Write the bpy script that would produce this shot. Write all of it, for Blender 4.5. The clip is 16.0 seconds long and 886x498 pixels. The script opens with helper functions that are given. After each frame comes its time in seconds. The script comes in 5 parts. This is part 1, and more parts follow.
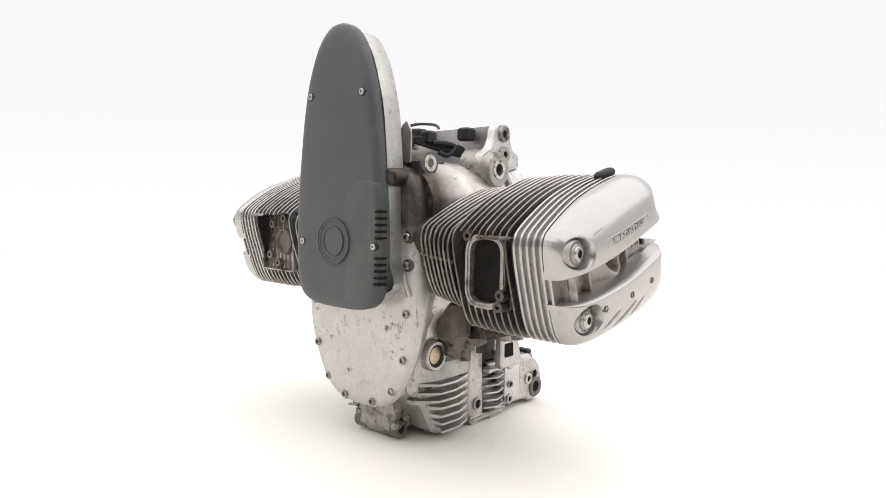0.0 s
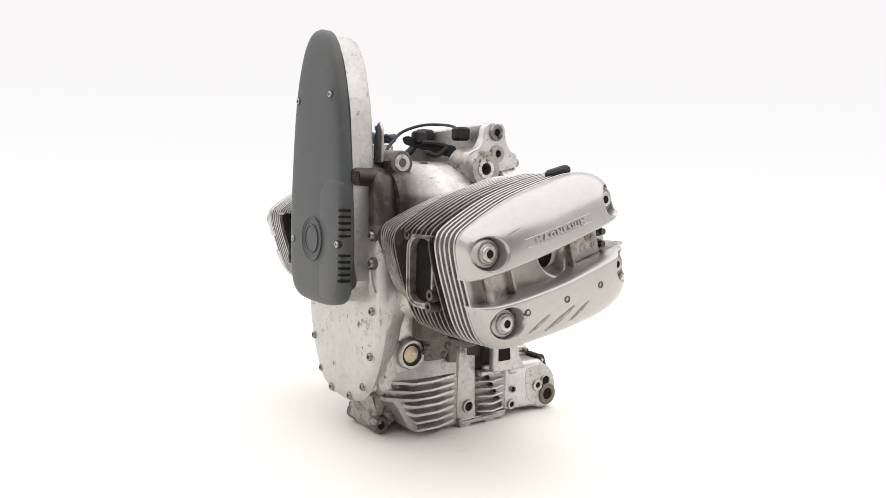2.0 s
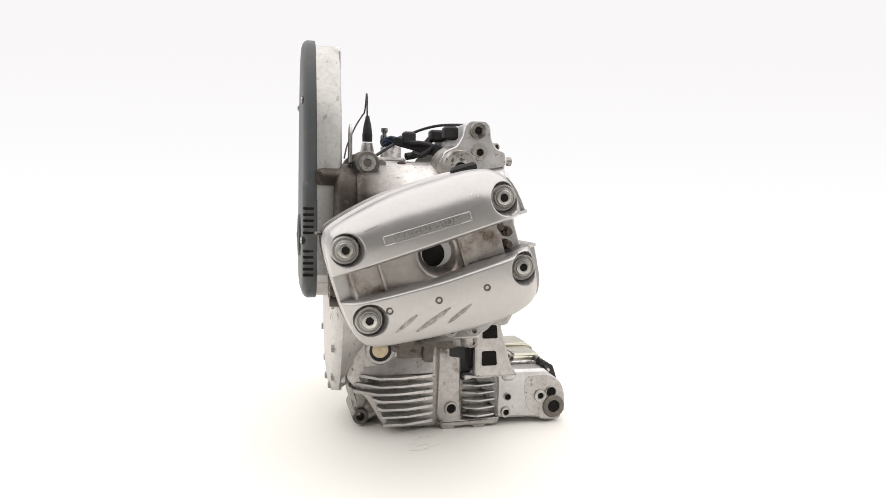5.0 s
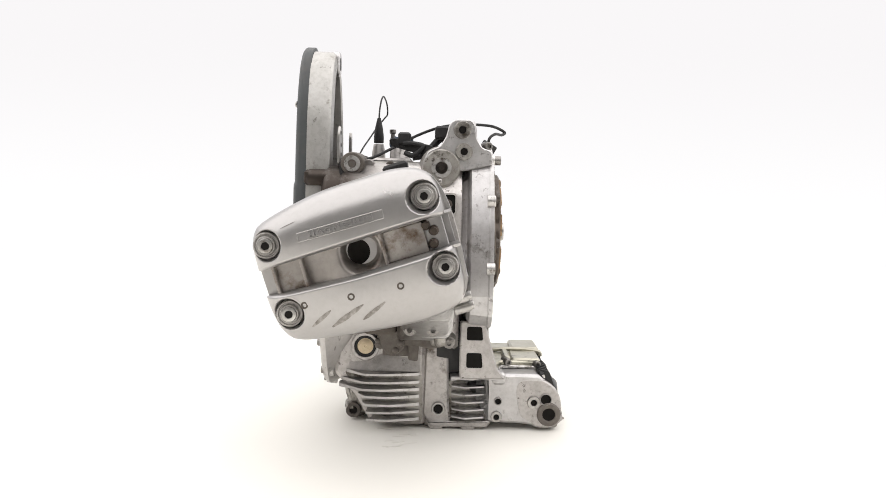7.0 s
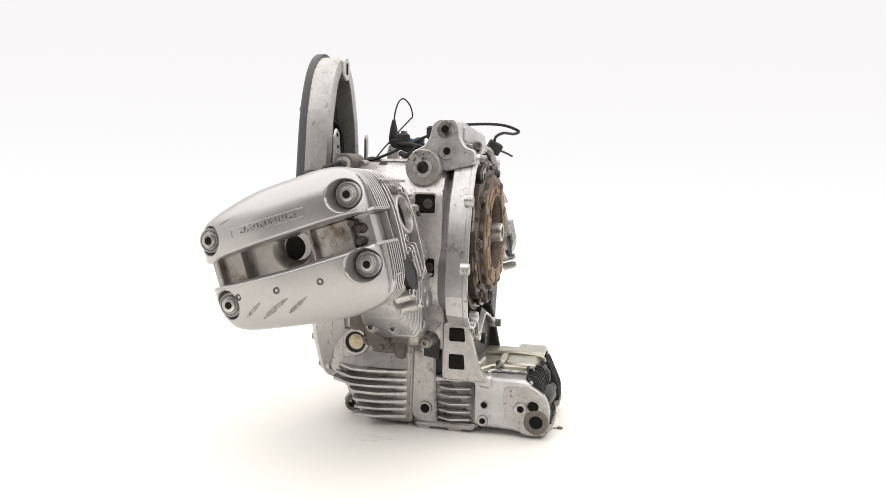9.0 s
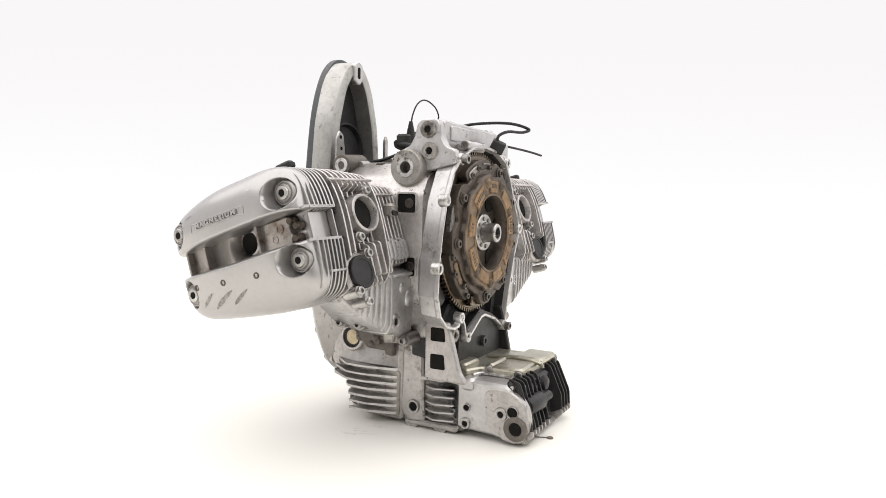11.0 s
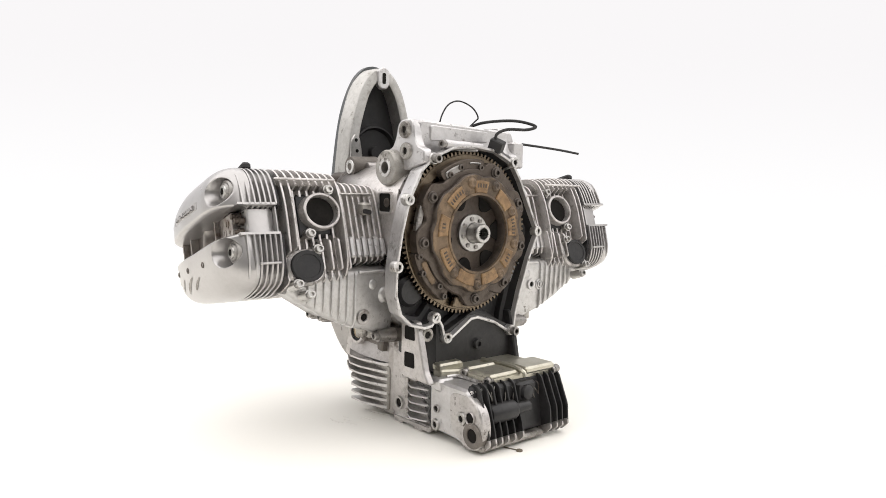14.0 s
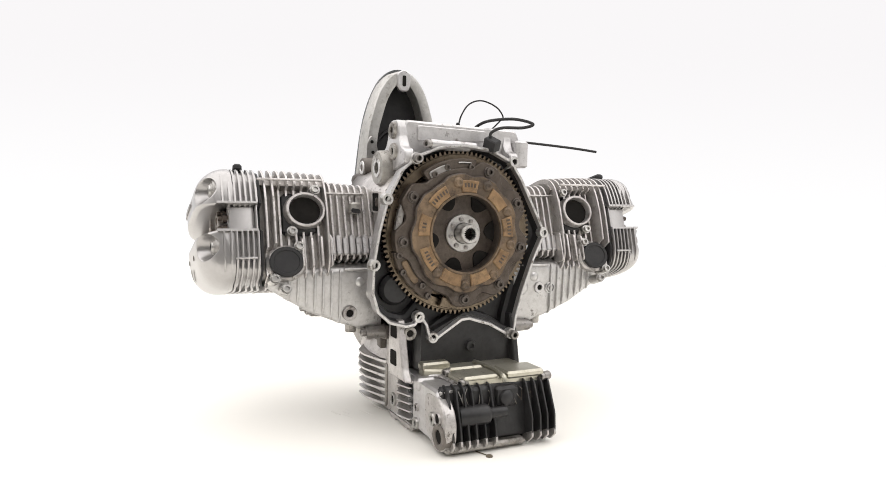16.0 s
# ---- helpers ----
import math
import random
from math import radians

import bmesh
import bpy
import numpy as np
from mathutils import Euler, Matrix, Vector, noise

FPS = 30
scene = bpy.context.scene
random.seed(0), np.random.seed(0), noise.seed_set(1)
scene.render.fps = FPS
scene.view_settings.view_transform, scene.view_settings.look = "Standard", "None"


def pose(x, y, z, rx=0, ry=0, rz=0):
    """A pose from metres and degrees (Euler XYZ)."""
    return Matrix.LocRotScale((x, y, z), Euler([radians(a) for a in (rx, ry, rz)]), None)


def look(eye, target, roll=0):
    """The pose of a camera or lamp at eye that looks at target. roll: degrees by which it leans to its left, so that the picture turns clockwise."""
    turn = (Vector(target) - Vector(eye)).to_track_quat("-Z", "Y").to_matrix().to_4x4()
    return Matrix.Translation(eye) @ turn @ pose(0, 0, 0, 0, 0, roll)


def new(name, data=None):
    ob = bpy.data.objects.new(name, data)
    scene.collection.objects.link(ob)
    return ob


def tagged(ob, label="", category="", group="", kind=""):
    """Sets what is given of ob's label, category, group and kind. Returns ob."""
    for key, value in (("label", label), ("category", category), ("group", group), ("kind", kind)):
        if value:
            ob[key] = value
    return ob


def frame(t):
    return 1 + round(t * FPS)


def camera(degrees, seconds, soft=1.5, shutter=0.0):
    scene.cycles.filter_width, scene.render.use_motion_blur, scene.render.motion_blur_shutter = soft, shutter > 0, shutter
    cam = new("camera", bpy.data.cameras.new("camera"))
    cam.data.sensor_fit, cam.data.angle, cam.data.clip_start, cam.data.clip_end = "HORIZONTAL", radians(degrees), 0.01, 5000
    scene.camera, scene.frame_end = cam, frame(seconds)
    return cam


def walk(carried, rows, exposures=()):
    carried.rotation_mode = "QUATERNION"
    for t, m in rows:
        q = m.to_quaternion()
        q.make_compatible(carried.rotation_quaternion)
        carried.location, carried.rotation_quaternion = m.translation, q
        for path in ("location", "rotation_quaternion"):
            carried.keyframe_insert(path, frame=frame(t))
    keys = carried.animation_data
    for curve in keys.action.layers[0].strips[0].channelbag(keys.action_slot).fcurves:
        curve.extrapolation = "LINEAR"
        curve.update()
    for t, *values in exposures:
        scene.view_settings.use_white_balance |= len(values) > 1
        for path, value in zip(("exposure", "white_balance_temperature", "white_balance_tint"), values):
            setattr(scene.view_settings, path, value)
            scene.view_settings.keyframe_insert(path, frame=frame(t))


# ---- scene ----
# A used flat-twin motorcycle engine turns slowly on a white studio floor.
# Engine axes: x from the belt cover to the clutch, y across the cylinders, z up from the floor.

# ---- camera: stands still ----
cam = camera(64.98, 16.0, soft=0.9)
CAM = Matrix(((0.999792, -0.020248, -0.002451, 0.0), (-0.000821, 0.080137, -0.996784, -1.105),
              (0.020380, 0.996578, 0.080104, 0.3561), (0, 0, 0, 1)))
walk(cam, [(0.0, CAM), (16.0, CAM)])


def turn(t):
    """The engine's turn at t seconds, in degrees."""
    return 50.06 - 7.1476 * t


# ---- light: a white tent with one softbox above, a grey studio behind the camera ----
world = bpy.data.worlds.new("studio_white")
scene.world = world
world.use_nodes = True
bg = world.node_tree.nodes["Background"]
bg.inputs[0].default_value = (0.965, 0.944, 0.940, 1)
bg.inputs[1].default_value = 0.93
soft = bpy.data.lights.new("softbox", "AREA")
soft.shape, soft.size, soft.size_y, soft.energy, soft.color = "RECTANGLE", 13.0, 8.4, 430, (1.0, 0.972, 0.955)
softbox = new("softbox", soft)
softbox.matrix_world = look((0.3, 0.2, 3.2), (0.3, 0.2001, 0.0))
scene.view_settings.exposure = -0.04


# ---- materials ----
def rgb(c):
    return (c[0], c[1], c[2], 1)


def material(name, low, high, rough=(0.4, 0.6), metal=0.0, stain=None, stain_at=(0.58, 0.72), stain_size=14.0,
             grain=260.0, bump=0.3, front=None, front_z=None, streak=False, mottle=0.55, seed=0.0, spec=0.5, blotch=30.0, spread=(0.16, 0.84), pits=0.0, caked=0.62):
    """Two tones by blotchy noise, fine grain as relief, and shaped stains."""
    m = bpy.data.materials.new(name)
    m.use_nodes = True
    nt = m.node_tree
    n, ln = nt.nodes, nt.links
    b = n["Principled BSDF"]
    co = n.new("ShaderNodeTexCoord")
    off = n.new("ShaderNodeVectorMath")
    off.inputs[1].default_value = (seed, seed * 0.7, seed * 1.3)
    ln.new(co.outputs["Object"], off.inputs[0])

    def noisy(scale, detail, rough_n=0.6):
        t = n.new("ShaderNodeTexNoise")
        t.inputs["Scale"].default_value, t.inputs["Detail"].default_value, t.inputs["Roughness"].default_value = scale, detail, rough_n
        ln.new(off.outputs[0], t.inputs["Vector"])
        return t.outputs["Fac"]

    def ramp(fac, a, c, pa, pc):
        r = n.new("ShaderNodeValToRGB")
        r.color_ramp.elements[0].color, r.color_ramp.elements[1].color = rgb(a), rgb(c)
        r.color_ramp.elements[0].position, r.color_ramp.elements[1].position = pa, pc
        ln.new(fac, r.inputs[0])
        return r.outputs[0]

    col = ramp(noisy(blotch, 6.0), low, high, *spread)
    if stain:
        mask = ramp(noisy(stain_size, 8.0, 0.68), (0, 0, 0), (1, 1, 1), *stain_at)
        mix = n.new("ShaderNodeMix")
        mix.data_type = "RGBA"
        ln.new(mask, mix.inputs[0])
        ln.new(col, mix.inputs[6])
        mix.inputs[7].default_value = rgb(stain)
        col = mix.outputs[2]
    if streak:
        # fine runs of dried oil and scratches, mostly upright
        mp = n.new("ShaderNodeMapping")
        mp.inputs["Scale"].default_value = (140, 140, 22)
        ln.new(off.outputs[0], mp.inputs["Vector"])
        tn = n.new("ShaderNodeTexNoise")
        tn.inputs["Scale"].default_value, tn.inputs["Detail"].default_value = 1.0, 5.0
        ln.new(mp.outputs[0], tn.inputs["Vector"])
        sm = ramp(tn.outputs["Fac"], (0, 0, 0), (0.6, 0.6, 0.6), 0.66, 0.74)
        ms = n.new("ShaderNodeMix")
        ms.data_type = "RGBA"
        ln.new(sm, ms.inputs[0])
        ln.new(col, ms.inputs[6])
        ms.inputs[7].default_value = rgb((0.10, 0.085, 0.07))
        col = ms.outputs[2]
    if pits:
        # clustered casting pits and specks of baked-on dirt
        pm = n.new("ShaderNodeMath")
        pm.operation = "MULTIPLY"
        ln.new(ramp(noisy(105, 6.0, 0.72), (0, 0, 0), (pits, pits, pits), 0.585, 0.635), pm.inputs[0])
        ln.new(ramp(noisy(13, 3.0), (0.12, 0.12, 0.12), (1, 1, 1), 0.44, 0.60), pm.inputs[1])
        mp2 = n.new("ShaderNodeMix")
        mp2.data_type = "RGBA"
        ln.new(pm.outputs[0], mp2.inputs[0])
        ln.new(col, mp2.inputs[6])
        mp2.inputs[7].default_value = rgb((0.085, 0.072, 0.060))
        col = mp2.outputs[2]
    mott = ramp(noisy(150, 4.0, 0.7), (0.70, 0.69, 0.67), (1.0, 1.0, 1.0), 0.36, 0.56)
    mm = n.new("ShaderNodeMix")
    mm.data_type, mm.blend_type = "RGBA", "MULTIPLY"
    mm.inputs[0].default_value = mottle
    ln.new(col, mm.inputs[6])
    ln.new(mott, mm.inputs[7])
    col = mm.outputs[2]
    if front:
        # baked-on road dirt, thickest towards the front of the engine
        sep = n.new("ShaderNodeSeparateXYZ")
        ln.new(co.outputs["Object"], sep.inputs[0])
        mr = n.new("ShaderNodeMapRange")
        mr.inputs["From Min"].default_value, mr.inputs["From Max"].default_value = front[1], front[0]
        ln.new(sep.outputs[0], mr.inputs["Value"])
        pat = ramp(noisy(38, 8.0, 0.7), (caked, caked, caked), (1, 1, 1), 0.32, 0.50)
        mul = n.new("ShaderNodeMath")
        mul.operation = "MULTIPLY"
        src = mr.outputs[0]
        if front_z:
            mz = n.new("ShaderNodeMapRange")
            mz.inputs["From Min"].default_value, mz.inputs["From Max"].default_value = front_z
            ln.new(sep.outputs[2], mz.inputs["Value"])
            m2 = n.new("ShaderNodeMath")
            m2.operation = "MULTIPLY"
            ln.new(src, m2.inputs[0])
            ln.new(mz.outputs[0], m2.inputs[1])
            src = m2.outputs[0]
        ln.new(src, mul.inputs[0])
        ln.new(pat, mul.inputs[1])
        mx = n.new("ShaderNodeMix")
        mx.data_type = "RGBA"
        ln.new(mul.outputs[0], mx.inputs[0])
        ln.new(col, mx.inputs[6])
        mx.inputs[7].default_value = rgb((0.068, 0.056, 0.048))
        col = mx.outputs[2]
    ln.new(col, b.inputs["Base Color"])
    ro = n.new("ShaderNodeMapRange")
    ro.inputs["To Min"].default_value, ro.inputs["To Max"].default_value = rough
    ln.new(noisy(blotch * 2.2, 4.0), ro.inputs["Value"])
    ln.new(ro.outputs[0], b.inputs["Roughness"])
    b.inputs["Metallic"].default_value = metal
    b.inputs["Specular IOR Level"].default_value = spec
    bp = n.new("ShaderNodeBump")
    bp.inputs["Strength"].default_value, bp.inputs["Distance"].default_value = bump, 0.0006
    ln.new(noisy(grain, 3.0), bp.inputs["Height"])
    ln.new(bp.outputs[0], b.inputs["Normal"])
    return m


M_ALU = material("cast_aluminium", (0.400, 0.377, 0.365), (0.648, 0.625, 0.611), (0.33, 0.55), 0.8, (0.12, 0.10, 0.085), (0.59, 0.70), 16, blotch=22, pits=0.8)
M_CASE = material("stained_crankcase_aluminium", (0.516, 0.490, 0.474), (0.792, 0.763, 0.746), (0.33, 0.55), 0.8, (0.11, 0.09, 0.075), (0.61, 0.75), 15, seed=1.7, front=(-0.138, -0.070), front_z=(0.23, 0.30), blotch=24, pits=0.85, caked=0.78)
M_CLEAN = material("clean_cast_aluminium", (0.490, 0.478, 0.475), (0.691, 0.678, 0.676), (0.3, 0.5), 0.8, (0.20, 0.18, 0.16), (0.62, 0.72), 18, seed=11.3, mottle=0.3, pits=0.5)
M_CHAIN = material("chain_housing_aluminium", (0.464, 0.454, 0.445), (0.660, 0.652, 0.645), (0.3, 0.5), 0.8, (0.20, 0.175, 0.15), (0.60, 0.70), 20, seed=15.1, front=(-0.050, 0.004), mottle=0.4, pits=0.75)
M_FCOVER = material("pale_front_cover_aluminium", (0.462, 0.446, 0.432), (0.616, 0.597, 0.585), (0.33, 0.55), 0.78, (0.12, 0.10, 0.085), (0.62, 0.70), 22, seed=13.9, front=(-0.13, -0.05), front_z=(0.275, 0.315), streak=True, mottle=0.25, pits=0.8, caked=0.86)
M_ALU_DIRTY = material("oily_cast_aluminium", (0.240, 0.222, 0.198), (0.552, 0.534, 0.504), (0.35, 0.6), 0.7, (0.06, 0.05, 0.04), (0.5, 0.64), 24, seed=3.1, pits=0.9)
M_FIN = material("finned_aluminium", (0.468, 0.442, 0.428), (0.756, 0.730, 0.715), (0.35, 0.55), 0.8, (0.13, 0.11, 0.09), (0.60, 0.76), 20, seed=7.7, front=(-0.215, -0.065), pits=0.6)
# oil grime whose dark tone also carries the shade of recesses
M_GRIME_SHADE = material("oil_grime_and_recess_shade", (0.066, 0.054, 0.043), (0.204, 0.180, 0.156), (0.45, 0.7), 0.35, (0.03, 0.024, 0.02), (0.55, 0.7), 26, seed=9.3)
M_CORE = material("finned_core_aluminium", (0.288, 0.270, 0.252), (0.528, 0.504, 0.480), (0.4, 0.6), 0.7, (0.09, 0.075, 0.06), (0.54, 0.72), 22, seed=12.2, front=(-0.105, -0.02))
M_COVER = material("silver_painted_magnesium", (0.4320, 0.4186, 0.4109), (0.4800, 0.4666, 0.4589), (0.25, 0.33), 0.75, (0.33, 0.29, 0.25), (0.68, 0.80), 26, bump=0.16, mottle=0.14, seed=5.5, blotch=10)
M_SLOT = material("heat_browned_magnesium", (0.3168, 0.2869, 0.2640), (0.4858, 0.4594, 0.4382), (0.28, 0.42), 0.7, (0.15, 0.105, 0.075), (0.52, 0.68), 26, bump=0.12, mottle=0.3, seed=4.8)
M_TOWER = material("weathered_belt_housing_aluminium", (0.42, 0.41, 0.39), (0.58, 0.57, 0.55), (0.38, 0.55), 0.8, (0.16, 0.135, 0.105), (0.60, 0.72), 17, seed=21.0, pits=0.5, mottle=0.4)
M_PLASTIC = material("grey_black_plastic", low=(0.050, 0.055, 0.058), high=(0.070, 0.076, 0.079), rough=(0.42, 0.54), mottle=0.2, stain=(0.105, 0.095, 0.088), stain_at=(0.56, 0.8), stain_size=9, grain=700, bump=0.12, blotch=12)
M_RUBBER = material("black_rubber", (0.0156, 0.0156, 0.0169), (0.0338, 0.0325, 0.0325), (0.5, 0.7), 0.0, spec=0.35)
# black of the sooty castings, also used to paint shade in gaps
M_BLACK = material("sooty_black_casting_and_gap_shade", (0.0130, 0.0130, 0.0138), (0.0435, 0.0421, 0.0421), (0.28, 0.55), 0.0, (0.12, 0.105, 0.09), (0.64, 0.74), 34, spec=0.35)
M_STEEL = material("worn_steel", (0.360, 0.348, 0.336), (0.660, 0.648, 0.624), (0.25, 0.45), 0.95, (0.12, 0.09, 0.07), (0.58, 0.7), 40)
M_BOLT = material("dark_socket_bolt", (0.192, 0.180, 0.168), (0.432, 0.414, 0.396), (0.3, 0.5), 0.9, (0.06, 0.05, 0.045), (0.55, 0.7), 60)
M_RUST = material("browned_clutch_steel", (0.063, 0.050, 0.042), (0.160, 0.133, 0.111), (0.36, 0.58), 0.7, (0.05, 0.038, 0.03), (0.5, 0.66), 30, seed=2.2)
M_FLY = material("browned_flywheel_steel", (0.1134, 0.0905, 0.0662), (0.2309, 0.1850, 0.1337), (0.20, 0.38), 0.95, (0.10, 0.07, 0.045), (0.55, 0.72), 24, seed=4.2)
M_GOLD = material("yellowed_pressure_ring", (0.1410, 0.0846, 0.0423), (0.3572, 0.2256, 0.1128), (0.5, 0.7), 0.2, (0.075, 0.05, 0.032), (0.52, 0.66), 34, seed=6.1, pits=0.8, spread=(0.3, 0.7))
M_RING = material("browned_pressure_ring", (0.0910, 0.0676, 0.0481), (0.2587, 0.1781, 0.1079), (0.42, 0.62), 0.4, (0.06, 0.045, 0.034), (0.5, 0.66), 36, seed=6.9, pits=0.7, spread=(0.3, 0.7))
M_SFIN = material("oily_sump_fin_aluminium", (0.502, 0.489, 0.480), (0.737, 0.722, 0.714), (0.3, 0.5), 0.8, (0.15, 0.125, 0.10), (0.56, 0.70), 26, seed=10.6, mottle=0.35, front=(-0.185, -0.085), pits=0.7)
M_YELLOW = material("oil_yellowed_aluminium", (0.4200, 0.3982, 0.3217), (0.5737, 0.5527, 0.4712), (0.24, 0.40), 0.78, (0.20, 0.17, 0.10), (0.56, 0.74), 22, seed=8.4, pits=0.6, bump=0.12, mottle=0.3)
M_BRASS = material("dull_brass_plug", (0.504, 0.408, 0.276), (0.696, 0.588, 0.432), (0.3, 0.5), 0.7, (0.2, 0.15, 0.1), (0.6, 0.75), 50)
M_BLUE = material("dark_blue_cable_sleeve", (0.015, 0.03, 0.06), (0.04, 0.07, 0.11), (0.5, 0.7), 0.0)
M_SCUFF = material("grey_scuff", (0.204, 0.186, 0.168), (0.432, 0.414, 0.390), (0.5, 0.7), 0.4, grain=500, blotch=130, spread=(0.35, 0.68))
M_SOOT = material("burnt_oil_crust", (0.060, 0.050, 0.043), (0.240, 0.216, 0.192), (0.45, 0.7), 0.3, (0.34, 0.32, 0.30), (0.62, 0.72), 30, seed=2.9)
M_CBOLT = material("brown_clutch_bolt", (0.072, 0.062, 0.054), (0.180, 0.156, 0.138), (0.35, 0.55), 0.8)
M_EDGE = material("bare_machined_edge", (0.540, 0.528, 0.510), (0.744, 0.732, 0.720), (0.28, 0.45), 0.85, (0.14, 0.12, 0.10), (0.52, 0.64), 70, pits=0.6)
M_WASHER = material("grey_rubber_washer", (0.312, 0.300, 0.288), (0.480, 0.462, 0.444), (0.38, 0.55), 0.5)
# near-black that stands in for the shade inside bores, slots and windows
M_HOLE = material("bore_shade_black", (0.0075, 0.0075, 0.0075), (0.0250, 0.0225, 0.0200), (0.8, 0.95), 0.0, spec=0.1)
M_FLOOR = material("white_studio_floor", (0.905, 0.886, 0.830), (0.918, 0.900, 0.848), (0.55, 0.7), 0.0, mottle=0.0, grain=90, bump=0.02, blotch=3, spec=0.2)
M_WALL = material("grey_studio_wall", (0.10, 0.10, 0.10), (0.13, 0.13, 0.13), (0.8, 0.9), 0.0, blotch=2)
M_OIL = material("dried_oil", (0.10, 0.08, 0.055), (0.2, 0.17, 0.12), (0.3, 0.5), 0.0)
M_DUST = material("thin_grey_smear", (0.865, 0.845, 0.785), (0.890, 0.870, 0.815), (0.5, 0.6), 0.0, mottle=0.0, blotch=60)

M_DROP = bpy.data.materials.new("glowing_white_sweep")
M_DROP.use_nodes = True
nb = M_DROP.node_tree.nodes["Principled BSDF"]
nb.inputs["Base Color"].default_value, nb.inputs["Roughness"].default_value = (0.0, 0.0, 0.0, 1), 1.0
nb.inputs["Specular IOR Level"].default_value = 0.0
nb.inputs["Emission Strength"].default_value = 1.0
# added glow, no lamp: the colour brightens towards the floor to hide the seam
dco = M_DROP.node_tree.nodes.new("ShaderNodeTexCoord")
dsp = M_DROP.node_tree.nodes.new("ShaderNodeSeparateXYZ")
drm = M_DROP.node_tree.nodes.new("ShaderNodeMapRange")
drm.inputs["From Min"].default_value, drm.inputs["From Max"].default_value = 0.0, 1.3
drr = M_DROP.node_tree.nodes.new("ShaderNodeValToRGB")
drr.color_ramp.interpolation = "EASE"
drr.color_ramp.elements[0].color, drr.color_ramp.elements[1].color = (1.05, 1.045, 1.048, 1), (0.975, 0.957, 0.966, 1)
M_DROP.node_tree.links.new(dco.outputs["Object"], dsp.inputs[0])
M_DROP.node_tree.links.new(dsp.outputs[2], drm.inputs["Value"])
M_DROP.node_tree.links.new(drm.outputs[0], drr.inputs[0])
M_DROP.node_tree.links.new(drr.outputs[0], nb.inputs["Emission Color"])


# ---- mesh helpers ----
def part(name, bm, mat, parent=None, label="", angle=38):
    """One mesh object from a bmesh, under a thing or a part."""
    bmesh.ops.recalc_face_normals(bm, faces=bm.faces)
    me = bpy.data.meshes.new(name)
    bm.to_mesh(me)
    bm.free()
    me.shade_smooth()
    me.set_sharp_from_angle(angle=radians(angle))
    me.materials.append(mat)
    ob = new(name, me)
    ob.parent = parent
    if label:
        tagged(ob, label)
    return ob


def loft(bm, rings, caps=(True, True), closed=True):
    """Skin a list of rings with equal counts of points."""
    vs = [[bm.verts.new(p) for p in ring] for ring in rings]
    n = len(vs[0])
    for a, b in zip(vs, vs[1:]):
        for i in range(n if closed else n - 1):
            j = (i + 1) % n
            bm.faces.new((a[i], a[j], b[j], b[i]))
    if caps[0]:
        bm.faces.new(vs[0])
    if caps[1]:
        bm.faces.new(vs[-1])
    return vs


AX = {"x": lambda a, p: (a, p[0], p[1]), "y": lambda a, p: (p[0], a, p[1]), "z": lambda a, p: (p[0], p[1], a)}


def inset(pts, d):
    """Move a counter-clockwise outline inwards by d."""
    out, n = [], len(pts)
    for i in range(n):
        a, p, b = Vector(pts[i - 1]), Vector(pts[i]), Vector(pts[(i + 1) % n])
        e1, e2 = (p - a).normalized(), (b - p).normalized()
        n1, n2 = Vector((-e1.y, e1.x)), Vector((-e2.y, e2.x))
        m = (n1 + n2)
        m = m.normalized() * min(1.6, 1 / max(0.5, m.length / 2)) if m.length > 1e-6 else n1
        q = p + m * d
        out.append((q.x, q.y))
    return out


def ccw(pts):
    s = sum(a[0] * b[1] - b[0] * a[1] for a, b in zip(pts, pts[1:] + pts[:1]))
    return list(pts) if s > 0 else list(reversed(pts))


def rounded(pts, r, k=4):
    """Outline with its corners rounded by r."""
    pts, out, n = ccw(pts), [], len(pts)
    for i in range(n):
        a, p, b = Vector(pts[i - 1]), Vector(pts[i]), Vector(pts[(i + 1) % n])
        d1, d2 = a - p, b - p
        q = min(r, d1.length * 0.48, d2.length * 0.48)
        s, e = p + d1.normalized() * q, p + d2.normalized() * q
        for j in range(k + 1):
            t = j / k
            c = s * (1 - t) ** 2 + p * 2 * t * (1 - t) + e * t * t
            out.append((c.x, c.y))
    return out


def curve_loop(pts, n):
    """A smooth closed curve through pts, with n points at even steps."""
    pts = [Vector(p) for p in ccw(pts)]
    fine, m = [], len(pts)
    for i in range(m):
        p0, p1, p2, p3 = pts[i - 1], pts[i], pts[(i + 1) % m], pts[(i + 2) % m]
        for j in range(12):
            t = j / 12
            fine.append(0.5 * ((2 * p1) + (p2 - p0) * t + (2 * p0 - 5 * p1 + 4 * p2 - p3) * t * t + (3 * p1 - p0 - 3 * p2 + p3) * t ** 3))
    seg = [(b - a).length for a, b in zip(fine, fine[1:] + fine[:1])]
    total, out, acc, i = sum(seg), [], 0.0, 0
    for k in range(n):
        want = total * k / n
        while acc + seg[i] < want:
            acc += seg[i]
            i += 1
        q = fine[i].lerp(fine[(i + 1) % len(fine)], (want - acc) / seg[i])
        out.append((q.x, q.y))
    return out


def plate(bm, pts, ax, a, b, bev=0.0):
    """An outline drawn out along an axis from a to b, with chamfered rims."""
    pts = ccw(pts)
    f = AX[ax]
    if bev:
        s = 1 if b > a else -1
        ins = inset(pts, bev)
        rings = [[f(a, p) for p in ins], [f(a + s * bev, p) for p in pts], [f(b - s * bev, p) for p in pts], [f(b, p) for p in ins]]
    else:
        rings = [[f(a, p) for p in pts], [f(b, p) for p in pts]]
    loft(bm, rings)


